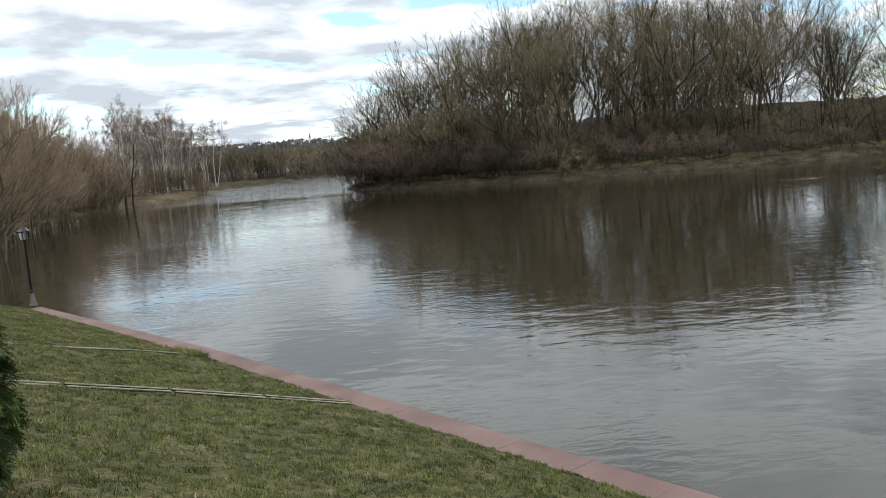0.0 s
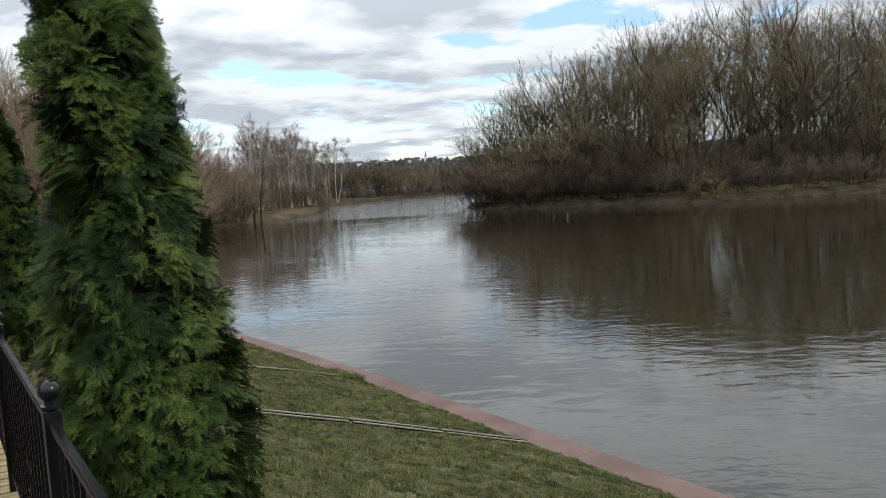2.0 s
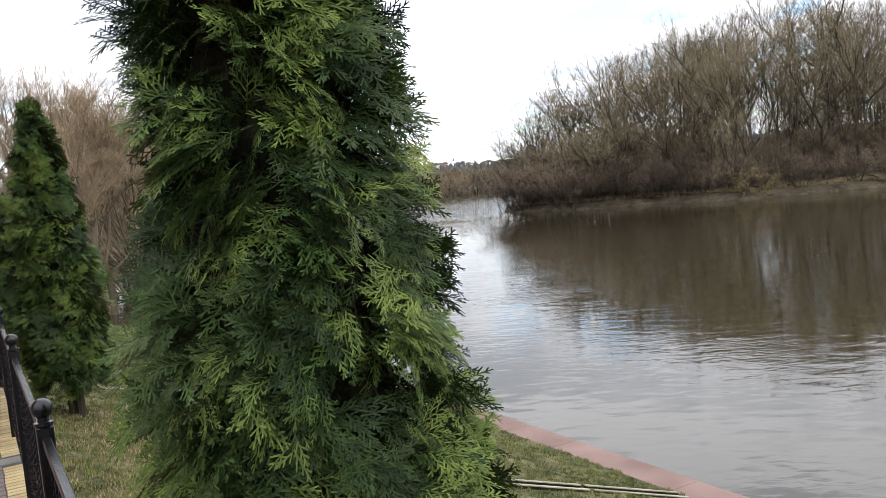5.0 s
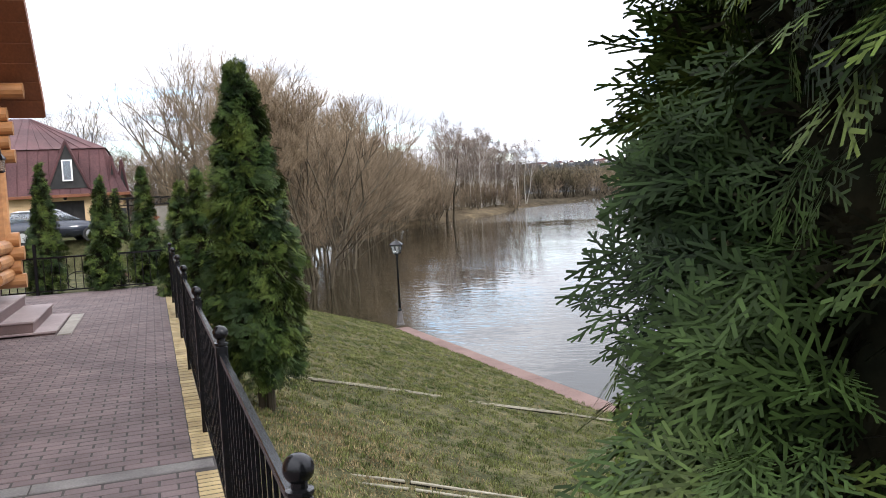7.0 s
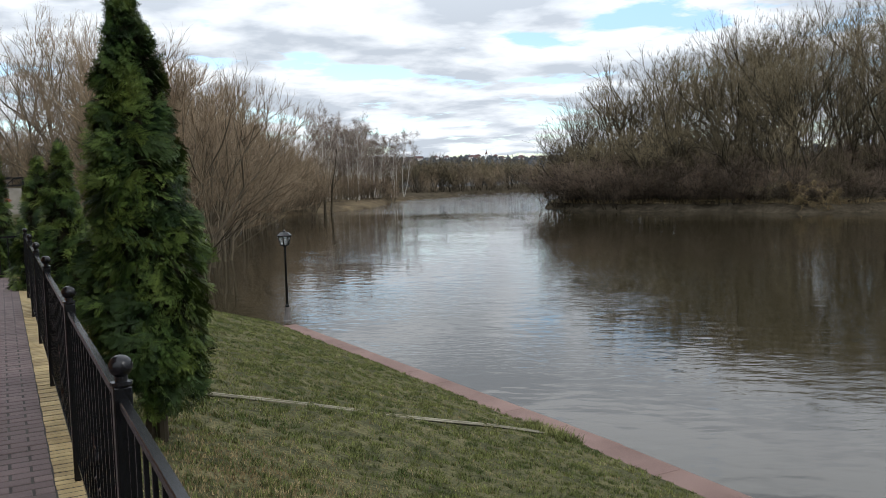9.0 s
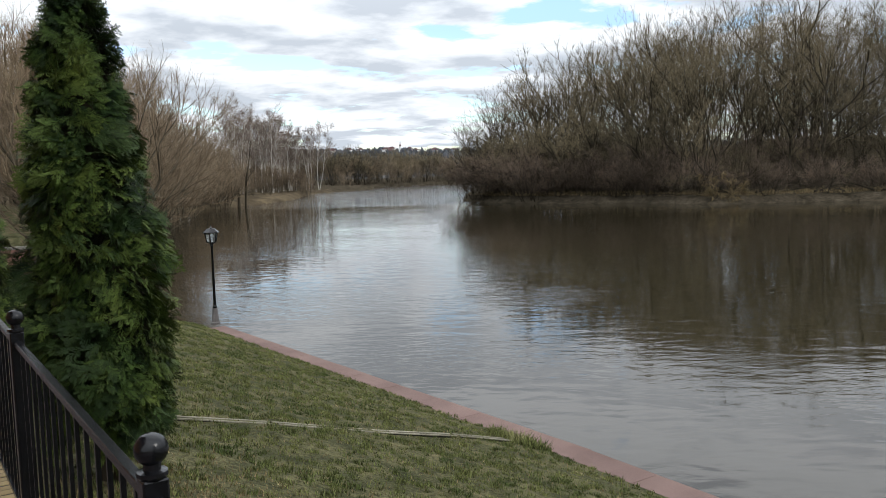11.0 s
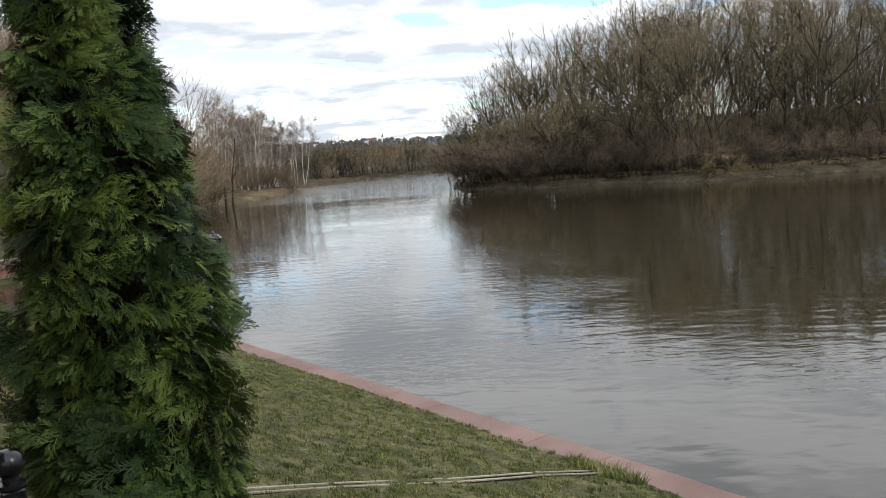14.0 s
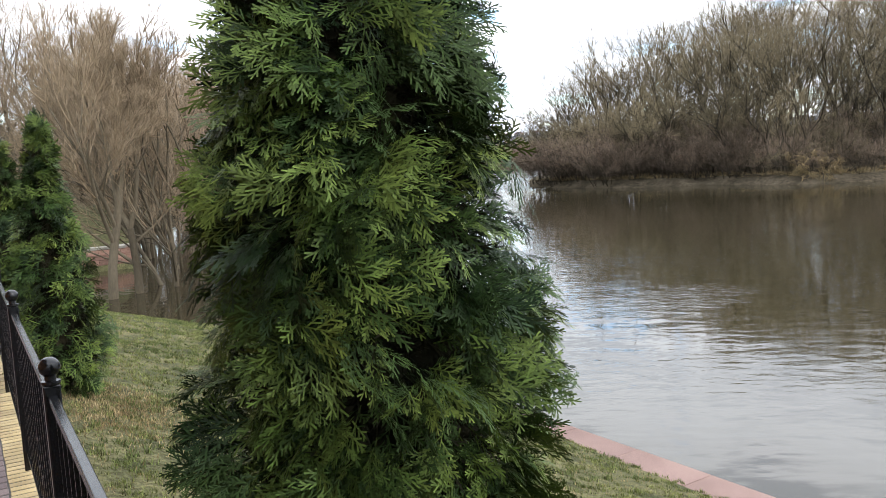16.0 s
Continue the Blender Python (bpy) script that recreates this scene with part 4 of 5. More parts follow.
scatter(mid, 12, lambda k: along(BANK[:4], (k + rt.random()) / 12, rt.uniform(0.5, 4)), 0.75, 1.1)
scatter(mid, 26, lambda k: along(BANK[4:], (k + rt.random()) / 26, rt.uniform(18, 48)), 0.55, 0.95)
scatter(under, 44, lambda k: along(BANK, (k + rt.random()) / 44, rt.uniform(-0.9, 1.6)), 0.3, 0.75)
scatter(under, 16, lambda k: along(BANK[:4], (k + rt.random()) / 16, rt.uniform(-1.4, 0.6)), 0.7, 1.1)
scatter(mid, 9, lambda k: (rt.uniform(66, 96), rt.uniform(90, 118)), 0.7, 1.0)
scatter(under, 11, lambda k: along([(58, 88), (76, 112), (140, 185)], (k + rt.random()) / 18, -rt.uniform(3, 10)), 0.8, 1.3)
# willow carr on the near side
for (x, y, s) in [(5.6, 36.4, 0.88), (7.0, 41, 0.85), (6.6, 46, 0.85), (8.5, 49, 0.8), (8.0, 54, 0.9), (11.0, 57, 0.85), (13, 61, 0.85), (11, 66, 1.15),
                  (16, 69, 1.0), (18, 75, 1.05), (21, 82, 1.0), (24, 90, 0.95), (28, 98, 0.85), (3.5, 52, 1.0), (1.5, 57, 0.9), (6, 61, 1.25), (8.6, 44, 0.9), (7.4, 51, 1.05), (10.5, 54, 0.9), (9, 60, 1.2), (13.5, 65, 1.1), (25, 102, 0.95), (31, 103, 0.8)]:
    willow.put(rt.randrange(3), x, y, rt.uniform(0, 360), s)
willow.put(3, 3.3, 35.0, 20, 0.95)
willow.put(4, 4.15, 35.6, 140, 0.95)
scatter(brush, 12, lambda k: (lambda f: (7.5 + 26 * f - rt.uniform(0, 6), 45 + 60 * f + rt.uniform(0, 8)))(rt.random()), 0.7, 1.15)
scatter(brush, 17, lambda k: (lambda f: (17 + 20 * f - rt.uniform(0, 4), 78 + 26 * f + rt.uniform(0, 6)))(rt.random()), 1.1, 1.5)
scatter(brush, 12, lambda k: (lambda f: (24 + 18 * f - rt.uniform(0, 5), 96 + 26 * f + rt.uniform(0, 8)))(rt.random()), 0.9, 1.3)
scatter(under, 18, lambda k: along(BANK[:5], (k + rt.random()) / 18, rt.uniform(4, 14)), 0.8, 1.2)
scatter(brush, 10, lambda k: (rt.uniform(-3, 5), rt.uniform(60, 70)), 0.8, 1.2)
drooping.put(0, 61.2, 54.2, 30, 1.0)
scatter(brush, 16, lambda k: (lambda f: (40 + 32 * f + rt.uniform(-3, 3), 118 + 40 * f + rt.uniform(1, 7)))(rt.random()), 0.6, 1.0)
# brush along the tan bank below the birches
scatter(brush, 26, lambda k: (lambda f: (20 + 24 * f - rt.uniform(0, 3), 84 + 36 * f + rt.uniform(0, 5)))(rt.random()), 0.8, 1.5)
scatter(brush, 26, lambda k: (lambda f: (40 + 36 * f - rt.uniform(0, 6), 120 + 46 * f + rt.uniform(3, 12)))(rt.random()), 0.8, 1.4)
# birches
scatter(birch, 46, lambda k: (lambda f: (46 + 30 * f + rt.uniform(-6, 1), 130 + 34 * f + rt.uniform(0, 10)))(rt.random()), 0.8, 1.1)
scatter(under, 15, lambda k: (lambda f: (31 + 45 * f - rt.uniform(1, 8), 104 + 58 * f + rt.uniform(0, 8)))(rt.random()), 0.5, 1.0)
scatter(tall, 9, lambda k: (5 + 1.6 * k + rt.uniform(-1, 1), 64 + 2 * k + rt.uniform(-3, 5)), 0.50, 0.66)
# trees behind the far house and inlet
scatter(tall, 15, lambda k: (rt.uniform(-24, -2), rt.uniform(70, 94)), 0.48, 0.66)
scatter(tall, 8, lambda k: (rt.uniform(-1, 12), rt.uniform(68, 90)), 0.62, 0.85)
scatter(mid, 14, lambda k: (rt.uniform(-16, 8), rt.uniform(64, 78)), 0.55, 0.8)
# distant scrub in front of the hill
scatter(brush, 70, lambda k: (lambda f: (90 + 116 * f, 214 + 36 * f + rt.uniform(0, 18)))(rt.random()), 1.1, 1.9)
scatter(mid, 60, lambda k: (lambda f: (92 + 112 * f, 222 + 30 * f + rt.uniform(0, 26)))(rt.random()), 0.9, 1.35)

# ---- log house with porch steps ----
steps = thing("porch_steps", pose(0, 0, 0), "dark red tiled porch steps with paler treads", "steps")
for k, (x, h) in enumerate([(-1.53, 0.05), (-1.78, 0.20), (-2.16, 0.36), (-2.50, 0.52)]):
    part("riser_block", boxed(-6, 16.9, 0 if k == 0 else -0.02, x, 18.9 + 0.15 * k, h - 0.03), steps, material=M["step"])
    part("tread", boxed(-6, 16.88, h - 0.03, x + 0.02, 18.92 + 0.15 * k, h, bevel=0.006), steps, label="paler stone tread", material=M["treadtop"])
pad = tagged(new("step_pad", finish("step_pad", boxed(-1.50, 16.78, -0.02, -1.33, 18.98, 0.012, bevel=0.004), M["concrete"])), "pale beige concrete strip at the foot of the steps", "paving")

house = thing("log_house", pose(0, 0, 0), "orange varnished log house with wide red-brown eaves", "house")


def log(a, b, r, name="log"):
    return part(name, tube(bmesh.new(), a, b, r, n=12), house, material=M["wood"], smooth=False)


# wall of logs along the path, behind the porch
for k in range(11):
    log((-3.3, 8.5, 0.62 + 0.22 * k), (-3.3, 18.0, 0.62 + 0.22 * k), 0.115)
# corner crib: crossed log ends below and above a round column
for k in range(4):
    z = 0.52 + 0.2 * k
    log((-4.5, 18.55, z + 0.1), (-2.02 - 0.05 * (k % 2), 18.55, z + 0.1), 0.105)
    if k < 3:
        log((-2.25, 17.4, z + 0.2), (-2.25, 19.0, z + 0.2), 0.10)
log((-2.3, 18.55, 1.2), (-2.3, 18.55, 2.4), 0.125, "column")
for k in range(4):
    z = 2.42 + 0.2 * k
    log((-4.5, 18.55, z), (-2.03 - 0.06 * (k % 2), 18.55, z), 0.10)
    log((-2.3, 17.2, z + 0.1), (-2.3, 18.95, z + 0.1), 0.10)
log((-4.5, 18.6, 3.36), (-1.86, 18.6, 3.36), 0.115, "purlin")
rf = bmesh.new()
y_e, z_e, y_r = 19.25, 3.05, 13.6
z_r = z_e + (y_e - y_r) * 0.92
sec = [(y_e, z_e), (y_r, z_r), (2 * y_r - y_e, z_e), (2 * y_r - y_e, z_e + 0.22), (y_r, z_r + 0.24), (y_e, z_e + 0.22)]
ends = [[rf.verts.new((x, y, z)) for y, z in sec] for x in (-11, -1.66)]
for i in range(6):
    rf.faces.new((ends[0][i], ends[0][(i + 1) % 6], ends[1][(i + 1) % 6], ends[1][i]))
rf.faces.new(ends[0]); rf.faces.new(ends[1][::-1])
bmesh.ops.recalc_face_normals(rf, faces=rf.faces[:])
part("roof", rf, house, label="red-brown boarded roof overhang", material=M["soffit"])
for k in range(22):
    f0, f1 = k / 22, (k + 0.94) / 22
    ya, za = y_e + (y_r - y_e) * f0, z_e + (z_r - z_e) * f0
    yb, zb = y_e + (y_r - y_e) * f1, z_e + (z_r - z_e) * f1
    b_ = bmesh.new()
    vs = [b_.verts.new(v) for v in ((-7, ya, za - 0.012), (-1.668, ya, za - 0.012), (-1.668, yb, zb - 0.012), (-7, yb, zb - 0.012), (-7, ya, za + 0.004), (-1.668, ya, za + 0.004), (-1.668, yb, zb + 0.004), (-7, yb, zb + 0.004))]
    for f in ((0, 1, 2, 3), (4, 7, 6, 5), (0, 4, 5, 1), (1, 5, 6, 2), (2, 6, 7, 3), (3, 7, 4, 0)):
        b_.faces.new([vs[i] for i in f])
    part("soffit_board", b_, house, material=M["soffit"])
back = part("wall", boxed(-10.5, 8.6, -0.2, -3.42, 18.2, 4.6), house, material=M["wood"])
lan = thing("porch_lantern", pose(-2.19, 18.3, 2.20), "small black porch lantern hanging by the log column", "lantern")
part("glass", lathe(bmesh.new(), [(0.04, 0), (0.06, 0.16)], 6), lan, material=M["lampglass"])
part("cap", lathe(bmesh.new(), [(0.075, 0.16), (0.07, 0.18), (0.02, 0.24), (0.006, 0.32)], 6), lan, material=M["iron"])
part("foot", lathe(bmesh.new(), [(0.02, -0.03), (0.05, -0.01), (0.045, 0.004)], 6), lan, material=M["iron"])

# ---- neighbouring house ----
GZ0 = 0.5
villa = thing("villa", pose(0, 0, 0), "ochre plastered house with dark red mansard roof and pointed dormer", "house")
bm = bmesh.new()
box(bm, -15, 50, GZ0 - 0.6, -5.6, 60, 2.55)
part("wall", bm, villa, material=M["render"])
part("wall", boxed(-3.35, 50, GZ0 - 0.6, -1.6, 60, 2.55), villa, material=M["render"])
part("wall", boxed(-5.6, 50.0, 2.28, -3.35, 50.35, 2.55), villa, label="plastered lintel", material=M["render"])
# solid block; its near-black colour stands for the unlit garage interior
part("garage_opening", boxed(-5.6, 50.5, GZ0 - 0.4, -3.35, 60, 2.5), villa, label="solid dark block in place of the unlit garage interior", material=M["dark"])
for k in range(4):
    part("garage_panel", boxed(-5.55 + 0.55 * k, 50.42, GZ0, -5.05 + 0.55 * k, 50.46, 2.26), villa, material=M["dark"])


def hip(bm, x0, y0, z0, x1, y1, z1, inset):
    a = [bm.verts.new(v) for v in ((x0, y0, z0), (x1, y0, z0), (x1, y1, z0), (x0, y1, z0))]
    b = [bm.verts.new(v) for v in ((x0 + inset, y0 + inset, z1), (x1 - inset, y0 + inset, z1), (x1 - inset, y1 - inset, z1), (x0 + inset, y1 - inset, z1))]
    for i in range(4):
        bm.faces.new((a[i], a[(i + 1) % 4], b[(i + 1) % 4], b[i]))
    bm.faces.new(a[::-1]); bm.faces.new(b)
    return bm


roof = part("roof", hip(bmesh.new(), -15.4, 49.6, 2.55, -1.25, 60.4, 4.9, 1.0), villa, label="dark red ribbed metal roof", material=M["roof"])
bm = bmesh.new()
a = [bm.verts.new(v) for v in ((-14.5, 50.5, 4.9), (-2.15, 50.5, 4.9), (-2.15, 59.5, 4.9), (-14.5, 59.5, 4.9))]
r0, r1 = bm.verts.new((-11, 55, 6.9)), bm.verts.new((-6.0, 55, 6.9))
for f in ((a[0], a[1], r1, r0), (a[1], a[2], r1), (a[2], a[3], r0, r1), (a[3], a[0], r0), (a[3], a[2], a[1], a[0])):
    bm.faces.new(f)
part("upper_roof", bm, villa, label="dark red ribbed metal roof", material=M["roof"])
for k in range(30):
    x = -15.2 + 0.47 * k
    part("roof_seam", tube(bmesh.new(), (x, 49.58, 2.57), (min(max(x, -14.35), -2.3), 50.58, 4.9), 0.02, n=4), villa, material=M["roof"])
for k in range(18):
    x = -13 + 0.6 * k
    part("roof_seam", tube(bmesh.new(), (x, 50.5, 4.92), (min(max(x, -10.9), -6.1), 54.95, 6.9), 0.02, n=4), villa, material=M["roof"])
part("eave", boxed(-15.5, 49.5, 2.45, -1.15, 49.62, 2.6, bevel=0.01), villa, label="dark eaves gutter", material=M["soffit"])


def dormer(cx, half, z0, z1, y0, y1, label):
    bm = bmesh.new()
    f = [bm.verts.new(v) for v in ((cx - half, y0, z0), (cx + half, y0, z0), (cx, y0, z1))]
    g = [bm.verts.new(v) for v in ((cx - half, y1, z0), (cx + half, y1, z0), (cx, y1, z1))]
    bm.faces.new(f); bm.faces.new(g[::-1])
    for i in range(3):
        bm.faces.new((f[i], g[i], g[(i + 1) % 3], f[(i + 1) % 3]))
    d = part("dormer", bm, villa, label=label, material=M["dark"])
    for s in (-1, 1):
        part("dormer_verge", tube(bmesh.new(), (cx + s * half * 1.08, y0 - 0.05, z0 - 0.05), (cx, y0 - 0.05, z1 + 0.12), 0.07, n=5), d, material=M["roof"])
        bm = bmesh.new()
        v = [bm.verts.new(p) for p in ((cx + s * half * 1.1, y0 - 0.12, z0 - 0.05), (cx, y0 - 0.12, z1 + 0.12), (cx, y1, z1 + 0.12), (cx + s * half * 1.1, y1, z0 - 0.05))]
        w = [bm.verts.new((p.co.x, p.co.y, p.co.z + 0.06)) for p in v]
        bm.faces.new(v); bm.faces.new(w[::-1])
        for i in range(4):
            bm.faces.new((v[i], w[i], w[(i + 1) % 4], v[(i + 1) % 4]))
        part("dormer_roof", bm, d, label="red metal", material=M["roof"])
    return d


d = dormer(-3.98, 0.9, 2.9, 5.1, 49.7, 53.0, "dark glazed triangular dormer")
part("window_frame", boxed(-4.22, 49.6, 3.25, -3.74, 49.66, 4.3), d, label="white window frame", material=M["white"])
part("pane", boxed(-4.15, 49.585, 3.32, -3.81, 49.598, 4.23), d, label="window glass", material=M["pane"])
for k, x in enumerate((-1.95, -1.5)):
    dormer(x, 0.22, 2.7, 4.3 - 0.15 * k, 50.0 + 0.5 * k, 52.5, "narrow pointed dormer")
wl = thing("wall_lamp", pose(-4.2, 49.96, 2.42), "small dark wall lamp over the garage", "lamp")
part("shade", lathe(bmesh.new(), [(0.03, -0.1), (0.08, -0.06), (0.08, 0.06), (0.02, 0.1)], 8), wl, material=M["iron"])

gate = thing("garden_gate", pose(0, 48.5, GZ0), "black iron gate with beige panel under a dark lattice beam", "gate")
for x in (-2.2, -1.3, -0.9, 0.65):
    part("post", boxed(x - 0.05, -0.05, -0.3, x + 0.05, 0.05, 1.75), gate, material=M["iron"])
part("beam", boxed(-2.3, -0.08, 1.68, 0.8, 0.08, 1.78), gate, material=M["iron"])
part("beam", boxed(-2.3, -0.08, 1.36, 0.8, 0.08, 1.42), gate, material=M["iron"])
for k in range(12):
    x = -2.25 + 0.25 * k
    part("lattice_bar", tube(bmesh.new(), (x, 0, 1.42), (x + (0.25 if k % 2 else -0.0), 0, 1.68), 0.018, n=5), gate, material=M["iron"])
part("panel", boxed(-0.84, -0.02, 0.1, 0.58, 0.02, 1.30), gate, label="beige sheet panel", material=M["concrete"])
part("panel", boxed(-2.14, -0.02, 0.1, -1.36, 0.02, 1.30), gate, label="dark panel", material=M["dark"])
orn = star(bmesh.new(), 0, 0, 0, [0.42, 0.22, 0.30, 0.14, 0.25, 0.16, 0.33, 0.20, 0.30, 0.12, 0.22, 0.15], 0.04)
bmesh.ops.rotate(orn, verts=orn.verts[:], cent=(0, 0, 0), matrix=Matrix.Rotation(radians(90), 3, "Z"))
bmesh.ops.translate(orn, verts=orn.verts[:], vec=(-0.15, -0.05, 0.75))
part("ornament", orn, gate, label="rust-coloured ornament", material=M["soffit"])

# ---- parked car ----
car = thing("car", pose(-4.3, 44.2, float(land(-4.3, 44.2)) - 0.05, 0, 0, 18), "dark blue estate car parked before the garage", "car")
prof = [(-2.1, 0.30), (-2.15, 0.62), (-2.02, 0.86), (-1.75, 0.92), (-1.3, 0.95), (1.0, 0.92), (1.9, 0.80), (2.12, 0.66), (2.15, 0.36), (2.0, 0.24), (-1.95, 0.24)]


def slab_y(prof, w0, w1, split):
    bm = bmesh.new()
    L_ = [[bm.verts.new((x, s * (w1 if z > split else w0), z)) for x, z in prof] for s in (-1, 1)]
    n = len(prof)
    for i in range(n):
        bm.faces.new((L_[0][i], L_[0][(i + 1) % n], L_[1][(i + 1) % n], L_[1][i]))
    bm.faces.new(L_[0][::-1]); bm.faces.new(L_[1])
    bmesh.ops.recalc_face_normals(bm, faces=bm.faces[:])
    bmesh.ops.bevel(bm, geom=bm.edges[:], offset=0.035, segments=2, affect="EDGES")
    return bm


part("body", slab_y(prof, 0.88, 0.84, 0.8), car, label="glossy dark blue paint", material=M["carpaint"], smooth=True)
part("cabin_glass", slab_y([(-1.85, 0.93), (-1.45, 1.36), (0.25, 1.38), (1.05, 0.93)], 0.80, 0.64, 1.0), car, label="dark glass cabin", material=M["pane"], smooth=True)
# pale metal on the roof stands for sky reflected in dark paint
part("roof", slab_y([(-1.5, 1.345), (-1.3, 1.43), (0.1, 1.44), (0.32, 1.365)], 0.66, 0.60, 1.38), car, label="dark car's roof, coloured pale for reflected sky", material=M["alloy"], smooth=True)
for x in (-1.35, 1.32):
    for s in (-1, 1):
        w = part("wheel", tube(bmesh.new(), (x, s * 0.72, 0.31), (x, s * 0.90, 0.31), 0.31, n=20), car, material=M["rubber"])
        part("rim", tube(bmesh.new(), (x, s * 0.89, 0.31), (x, s * 0.915, 0.31), 0.20, n=14), w, label="alloy rim", material=M["alloy"])
for s in (-1, 1):
    part("headlight", boxed(2.02, s * 0.7 - 0.14, 0.60, 2.15, s * 0.7 + 0.14, 0.74, bevel=0.02), car, label="clear headlight", material=M["alloy"])
    part("tail_light", boxed(-2.14, s * 0.72 - 0.1, 0.62, -2.03, s * 0.72 + 0.1, 0.82, bevel=0.02), car, label="red tail light", material=M["roof"])

# ---- stone wall round the inlet ----
rw = thing("retaining_wall", pose(0, 0, 0), "low red-brown stone wall with pale coping at the inlet", "wall", kind="structure")
part("core", boxed(-8, 43.18, -2.6, 5.3, 43.6, -0.98), rw, material=M["stonewall"])
part("core", boxed(4.95, 43.6, -2.6, 5.32, 58, -0.98), rw, material=M["stonewall"])
stone = finish("stone", boxed(-0.19, -0.06, -0.09, 0.19, 0.06, 0.09, bevel=0.015), M["stonewall"])
for row in range(5):
    for k in range(22):
        part("stone", stone, rw, pose(-3.0 + 0.385 * k + (0.19 if row % 2 else 0), 43.17, -1.86 + 0.19 * row))
cop = finish("coping", boxed(-0.49, -0.25, -0.05, 0.49, 0.25, 0.05, bevel=0.01), M["concrete"])
for k in range(13):
    part("coping", cop, rw, pose(-7.4 + 1.0 * k, 43.36, -0.93))
for k in range(14):
    part("coping", cop, rw, pose(5.13, 44.15 + 1.0 * k, -0.93, 0, 0, 90))

# ---- town on the far hill ----
tower = thing("church_tower", pose(512, 848, float(land(512, 848)) - 1), "slender pale church spire on the far hill", "tower")
part("shaft", boxed(-1.2, -1.2, 0, 1.2, 1.2, 7), tower, material=M["white"])
part("spire", lathe(bmesh.new(), [(1.5, 7), (0.5, 9.5), (0.1, 13)], 8), tower, material=M["roof"])
rh = random.Random(8)
hut_w = finish("wall", boxed(-4, -3, 0, 4, 3, 4), M["white"])
hut_r = finish("roof", hip(bmesh.new(), -4.4, -3.4, 4, 4.4, 3.4, 6.4, 2.6), M["roof"])
first = None
for k in range(26):
    u = k / 25
    x, y = 330 + 260 * u + rh.uniform(-14, 14), 860 - 60 * u + rh.uniform(-90, 40)
    m = pose(x, y, float(land(x, y)) - 0.5, 0, 0, rh.uniform(0, 90))
    if first is None:
        first = thing("cottage", m, "small pale house on the far hillside", "house", group="hillside houses")
        part("wall", hut_w, first)
        part("roof", hut_r, first)
    else:
        copy_thing(first, m)
V, F, k0 = [], [], 0
for k in range(1300):
    u = rh.random()
    x, y = 280 + 420 * u + rh.uniform(-30, 30), 870 - 130 * u + rh.uniform(-330, 70)
    z, h, r = float(land(x, y)) - 1, rh.uniform(3, 7.5), rh.uniform(1.2, 3.6)
    for j in range(4):
        zz, rr = z + h * j / 3.3, r * (0.8, 1.0, 0.7, 0.15)[j]
        for i in range(7):
            a_ = i * 0.8976 + j * 0.4
            q = rr * rh.uniform(0.5, 1.4)
            V.append((x + q * math.cos(a_), y + q * math.sin(a_), zz + rh.uniform(-0.5, 0.5)))
    for j in range(3):
        for i in range(7):
            p, q = k0 + 7 * j + i, k0 + 7 * j + (i + 1) % 7
            F += [(p, q, q + 7), (p, q + 7, p + 7)]
    k0 += 28
tagged(new("hillside_wood", arrays("hillside_wood", V, F, M["hill"])), "woods over the far hillside, distance haze in their colour", "wood", kind="stuff")

# ---- lawn growth ----
rg = np.random.default_rng(5)


def blades(name, xs, ys, h0, h1, w, material, label, category):
    zs = land(xs, ys)
    n = len(xs)
    a = rg.uniform(0, 6.283, n)
    h = rg.uniform(h0, h1, n) * (0.9 + 0.25 * lumps(xs, ys, 0.4, 1.9))
    lean = rg.normal(0, 0.5, (n, 2)) * h[:, None]
    dx, dy = np.cos(a) * w / 2, np.sin(a) * w / 2
    v = np.empty((n, 3, 3))
    v[:, 0] = np.stack([xs - dx, ys - dy, zs - 0.01], -1)
    v[:, 1] = np.stack([xs + dx, ys + dy, zs - 0.01], -1)
    v[:, 2] = np.stack([xs + lean[:, 0], ys + lean[:, 1], zs + h], -1)
    ob = new(name, arrays(name, v.reshape(-1, 3), np.arange(3 * n).reshape(-1, 3), material))
    return tagged(ob, label, category, kind="stuff")


# the lawn grows in small tufts
tufts, per_tuft = 22500, 22
ty = np.repeat(np.r_[1.5 + 27 * rg.random(tufts - 3500) ** 1.5, rg.uniform(-6, 1.5, 3500)], per_tuft)
tx = np.repeat(0.12 + 5.6 * rg.random(tufts), per_tuft)
xs, ys = tx + rg.normal(0, 0.022, tx.size), ty + rg.normal(0, 0.022, tx.size)
keep = (river_distance(xs, ys) > 0.0) & (xs > 0.1)
for (ax, ay), (bx, by) in (((0.1, 10.42), (5.68, 9.8)), ((0.1, 13.75), (5.68, 14.72))):
    keep &= np.abs(ys - ay - (xs - ax) * (by - ay) / (bx - ax)) > (0.09 if ay < 12 else 0.05)
blades("grass", xs[keep], ys[keep], 0.014, 0.046, 0.009, M["blade"], "short patchy spring grass on the sloping lawn", "grass")
spots = np.array([(0.9, 11.2, 0.75), (0.75, 5.0, 0.6), (0.7, 17.3, 0.5), (0.8, 9.0, 0.5)])
pick = rg.integers(0, 4, 22000)
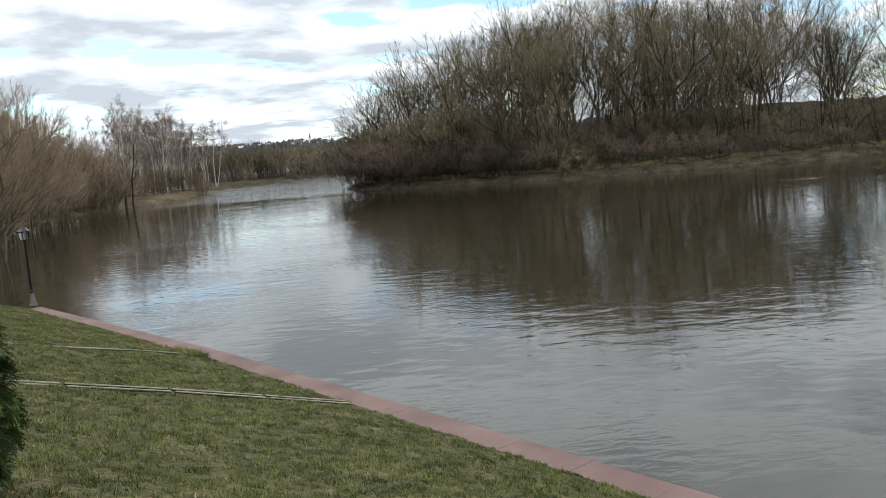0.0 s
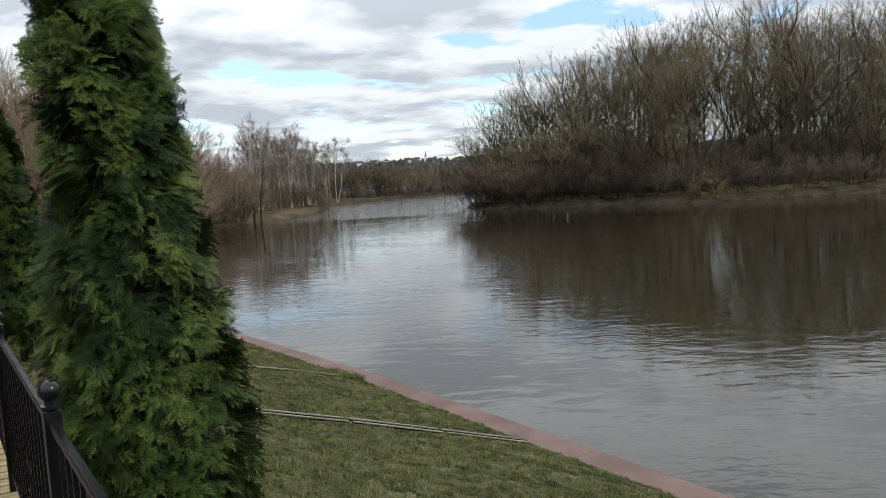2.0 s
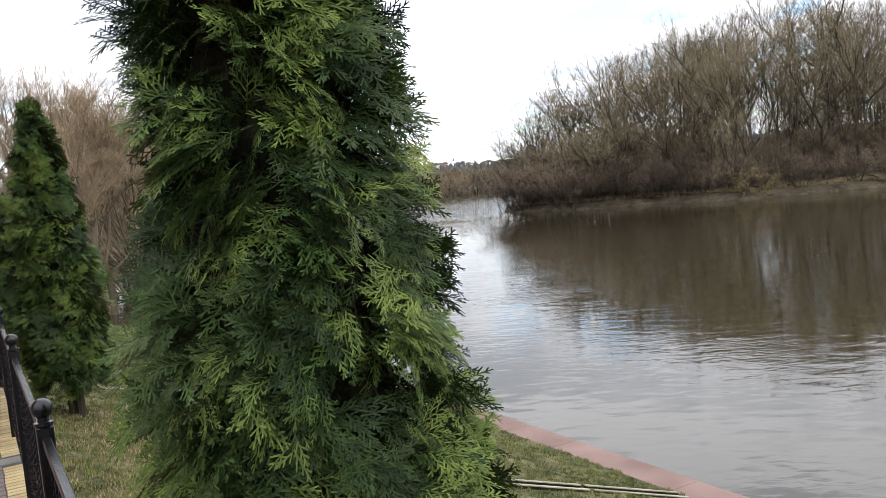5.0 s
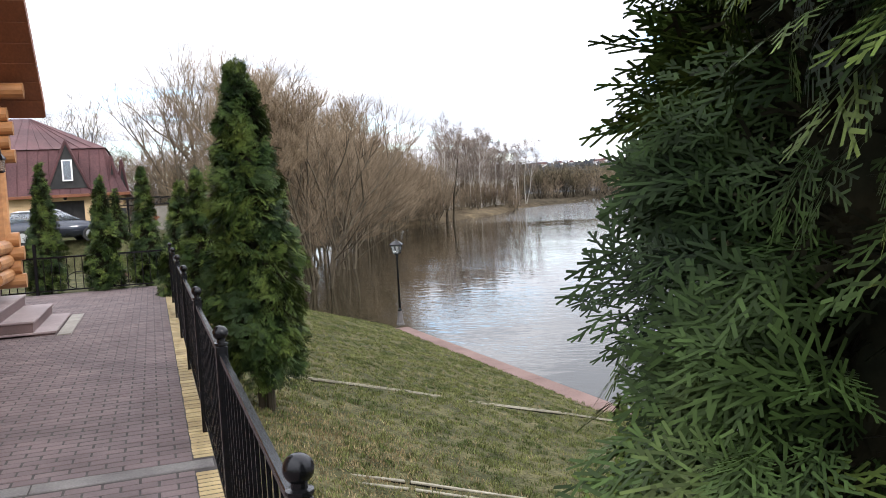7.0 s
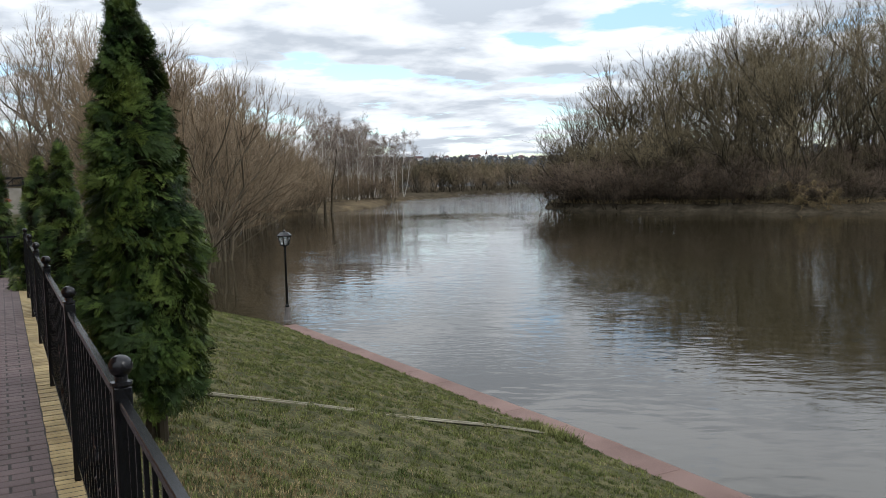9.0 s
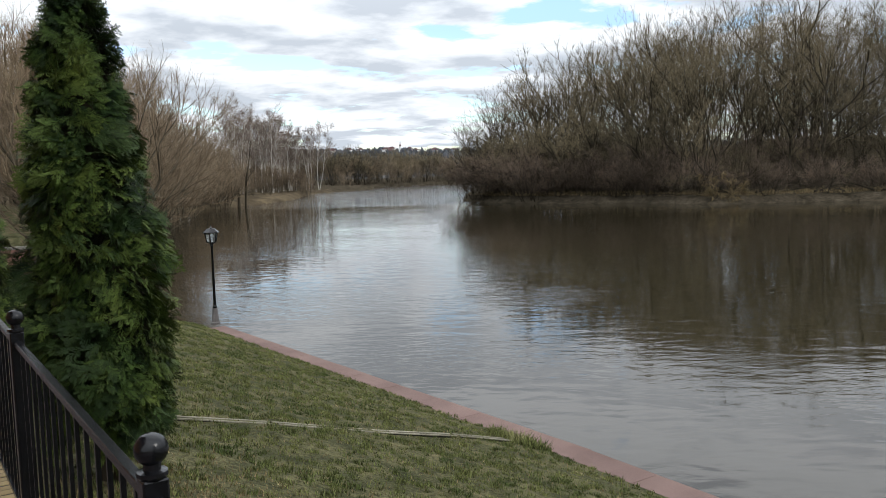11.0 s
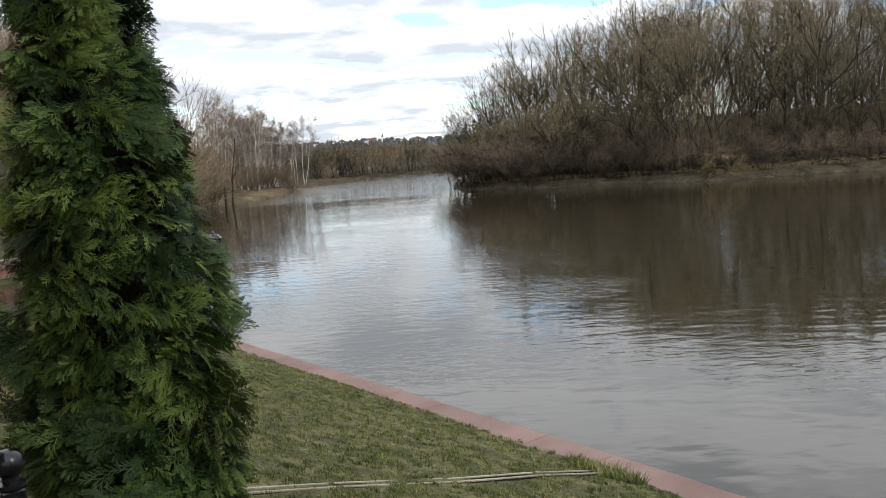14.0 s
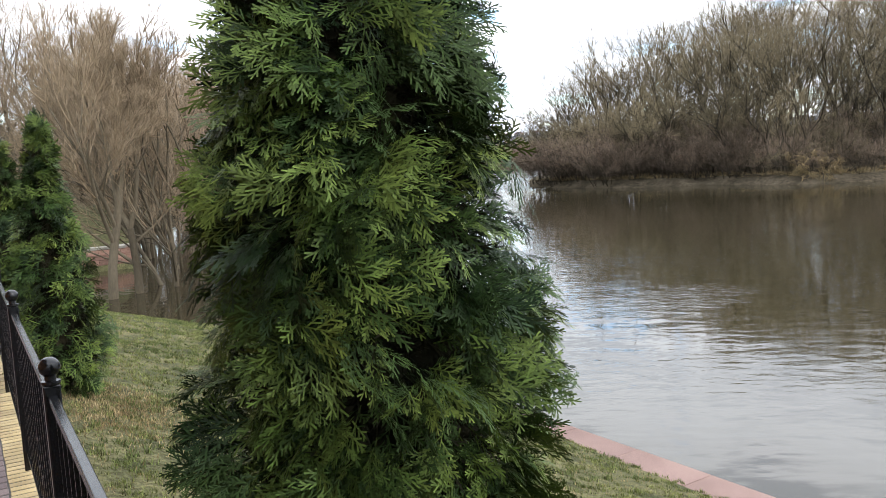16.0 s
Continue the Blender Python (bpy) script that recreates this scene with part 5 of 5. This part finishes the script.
xs = spots[pick, 0] + rg.normal(0, 1, 22000) * spots[pick, 2] * 0.6
ys = spots[pick, 1] + rg.normal(0, 1, 22000) * spots[pick, 2]
ok = (xs > 0.12) & (xs < 4)
blades("dead_grass", xs[ok], ys[ok], 0.012, 0.035, 0.012, M["dry"], "flattened dead grass and needles under the thujas", "dead grass")
n = 42000
xs, ys = 0.15 + 5.5 * rg.random(n), -5 + 30 * rg.random(n)
blades("straw", xs, ys, 0.006, 0.030, 0.010, M["dry"], "dry straw lying through the lawn", "dead grass")
n = 1500
ang, rad = rg.uniform(0, 6.283, n), 0.33 * np.sqrt(rg.random(n))
blades("weeds", 5.60 + rad * np.cos(ang) * 0.7, 14.72 + rad * np.sin(ang) * 1.5, 0.05, 0.14, 0.012, M["blade"], "tuft of weeds where the drain meets the kerb", "weeds")

# ---- dead stalks over the far bank ----
spot = np.array([along(BANK, f, b) for f, b in zip(rg.random(15000), rg.uniform(-0.35, 3.5, 15000))])
blades("bank_stalks", spot[:, 0], spot[:, 1], 0.10, 0.55, 0.035, M["dry"], "dead grass and stalks hanging over the muddy bank", "dead grass")

# ---- driftwood on the far bank ----
for k in range(26):
    f = 0.28 + 0.7 * k / 26
    x, y = along(BANK, f, rt.uniform(-0.4, 1.6))
    z = float(land(x, y)) + 0.15
    a_, l = rt.uniform(0, 6.28), rt.uniform(2, 5)
    ob = thing("fallen_branch", pose(x, y, z, 0, rt.uniform(-22, 8), math.degrees(a_)), "dead grey branch fallen on the muddy bank", "branch", group="driftwood")
    bm = bmesh.new()
    p = Vector((0, 0, 0))
    for j in range(5):
        q = p + Vector((l / 5, rt.uniform(-0.15, 0.15), rt.uniform(-0.05, 0.12)))
        tube(bm, p, q, 0.09 * (1 - j / 6), 0.09 * (1 - (j + 1) / 6), 6)
        if j > 1:
            tube(bm, q, q + Vector((rt.uniform(0.3, 0.9), rt.uniform(-0.8, 0.8), rt.uniform(0.1, 0.7))), 0.035, 0.01, 5)
        p = q
    part("limb", bm, ob, material=M["bark"])
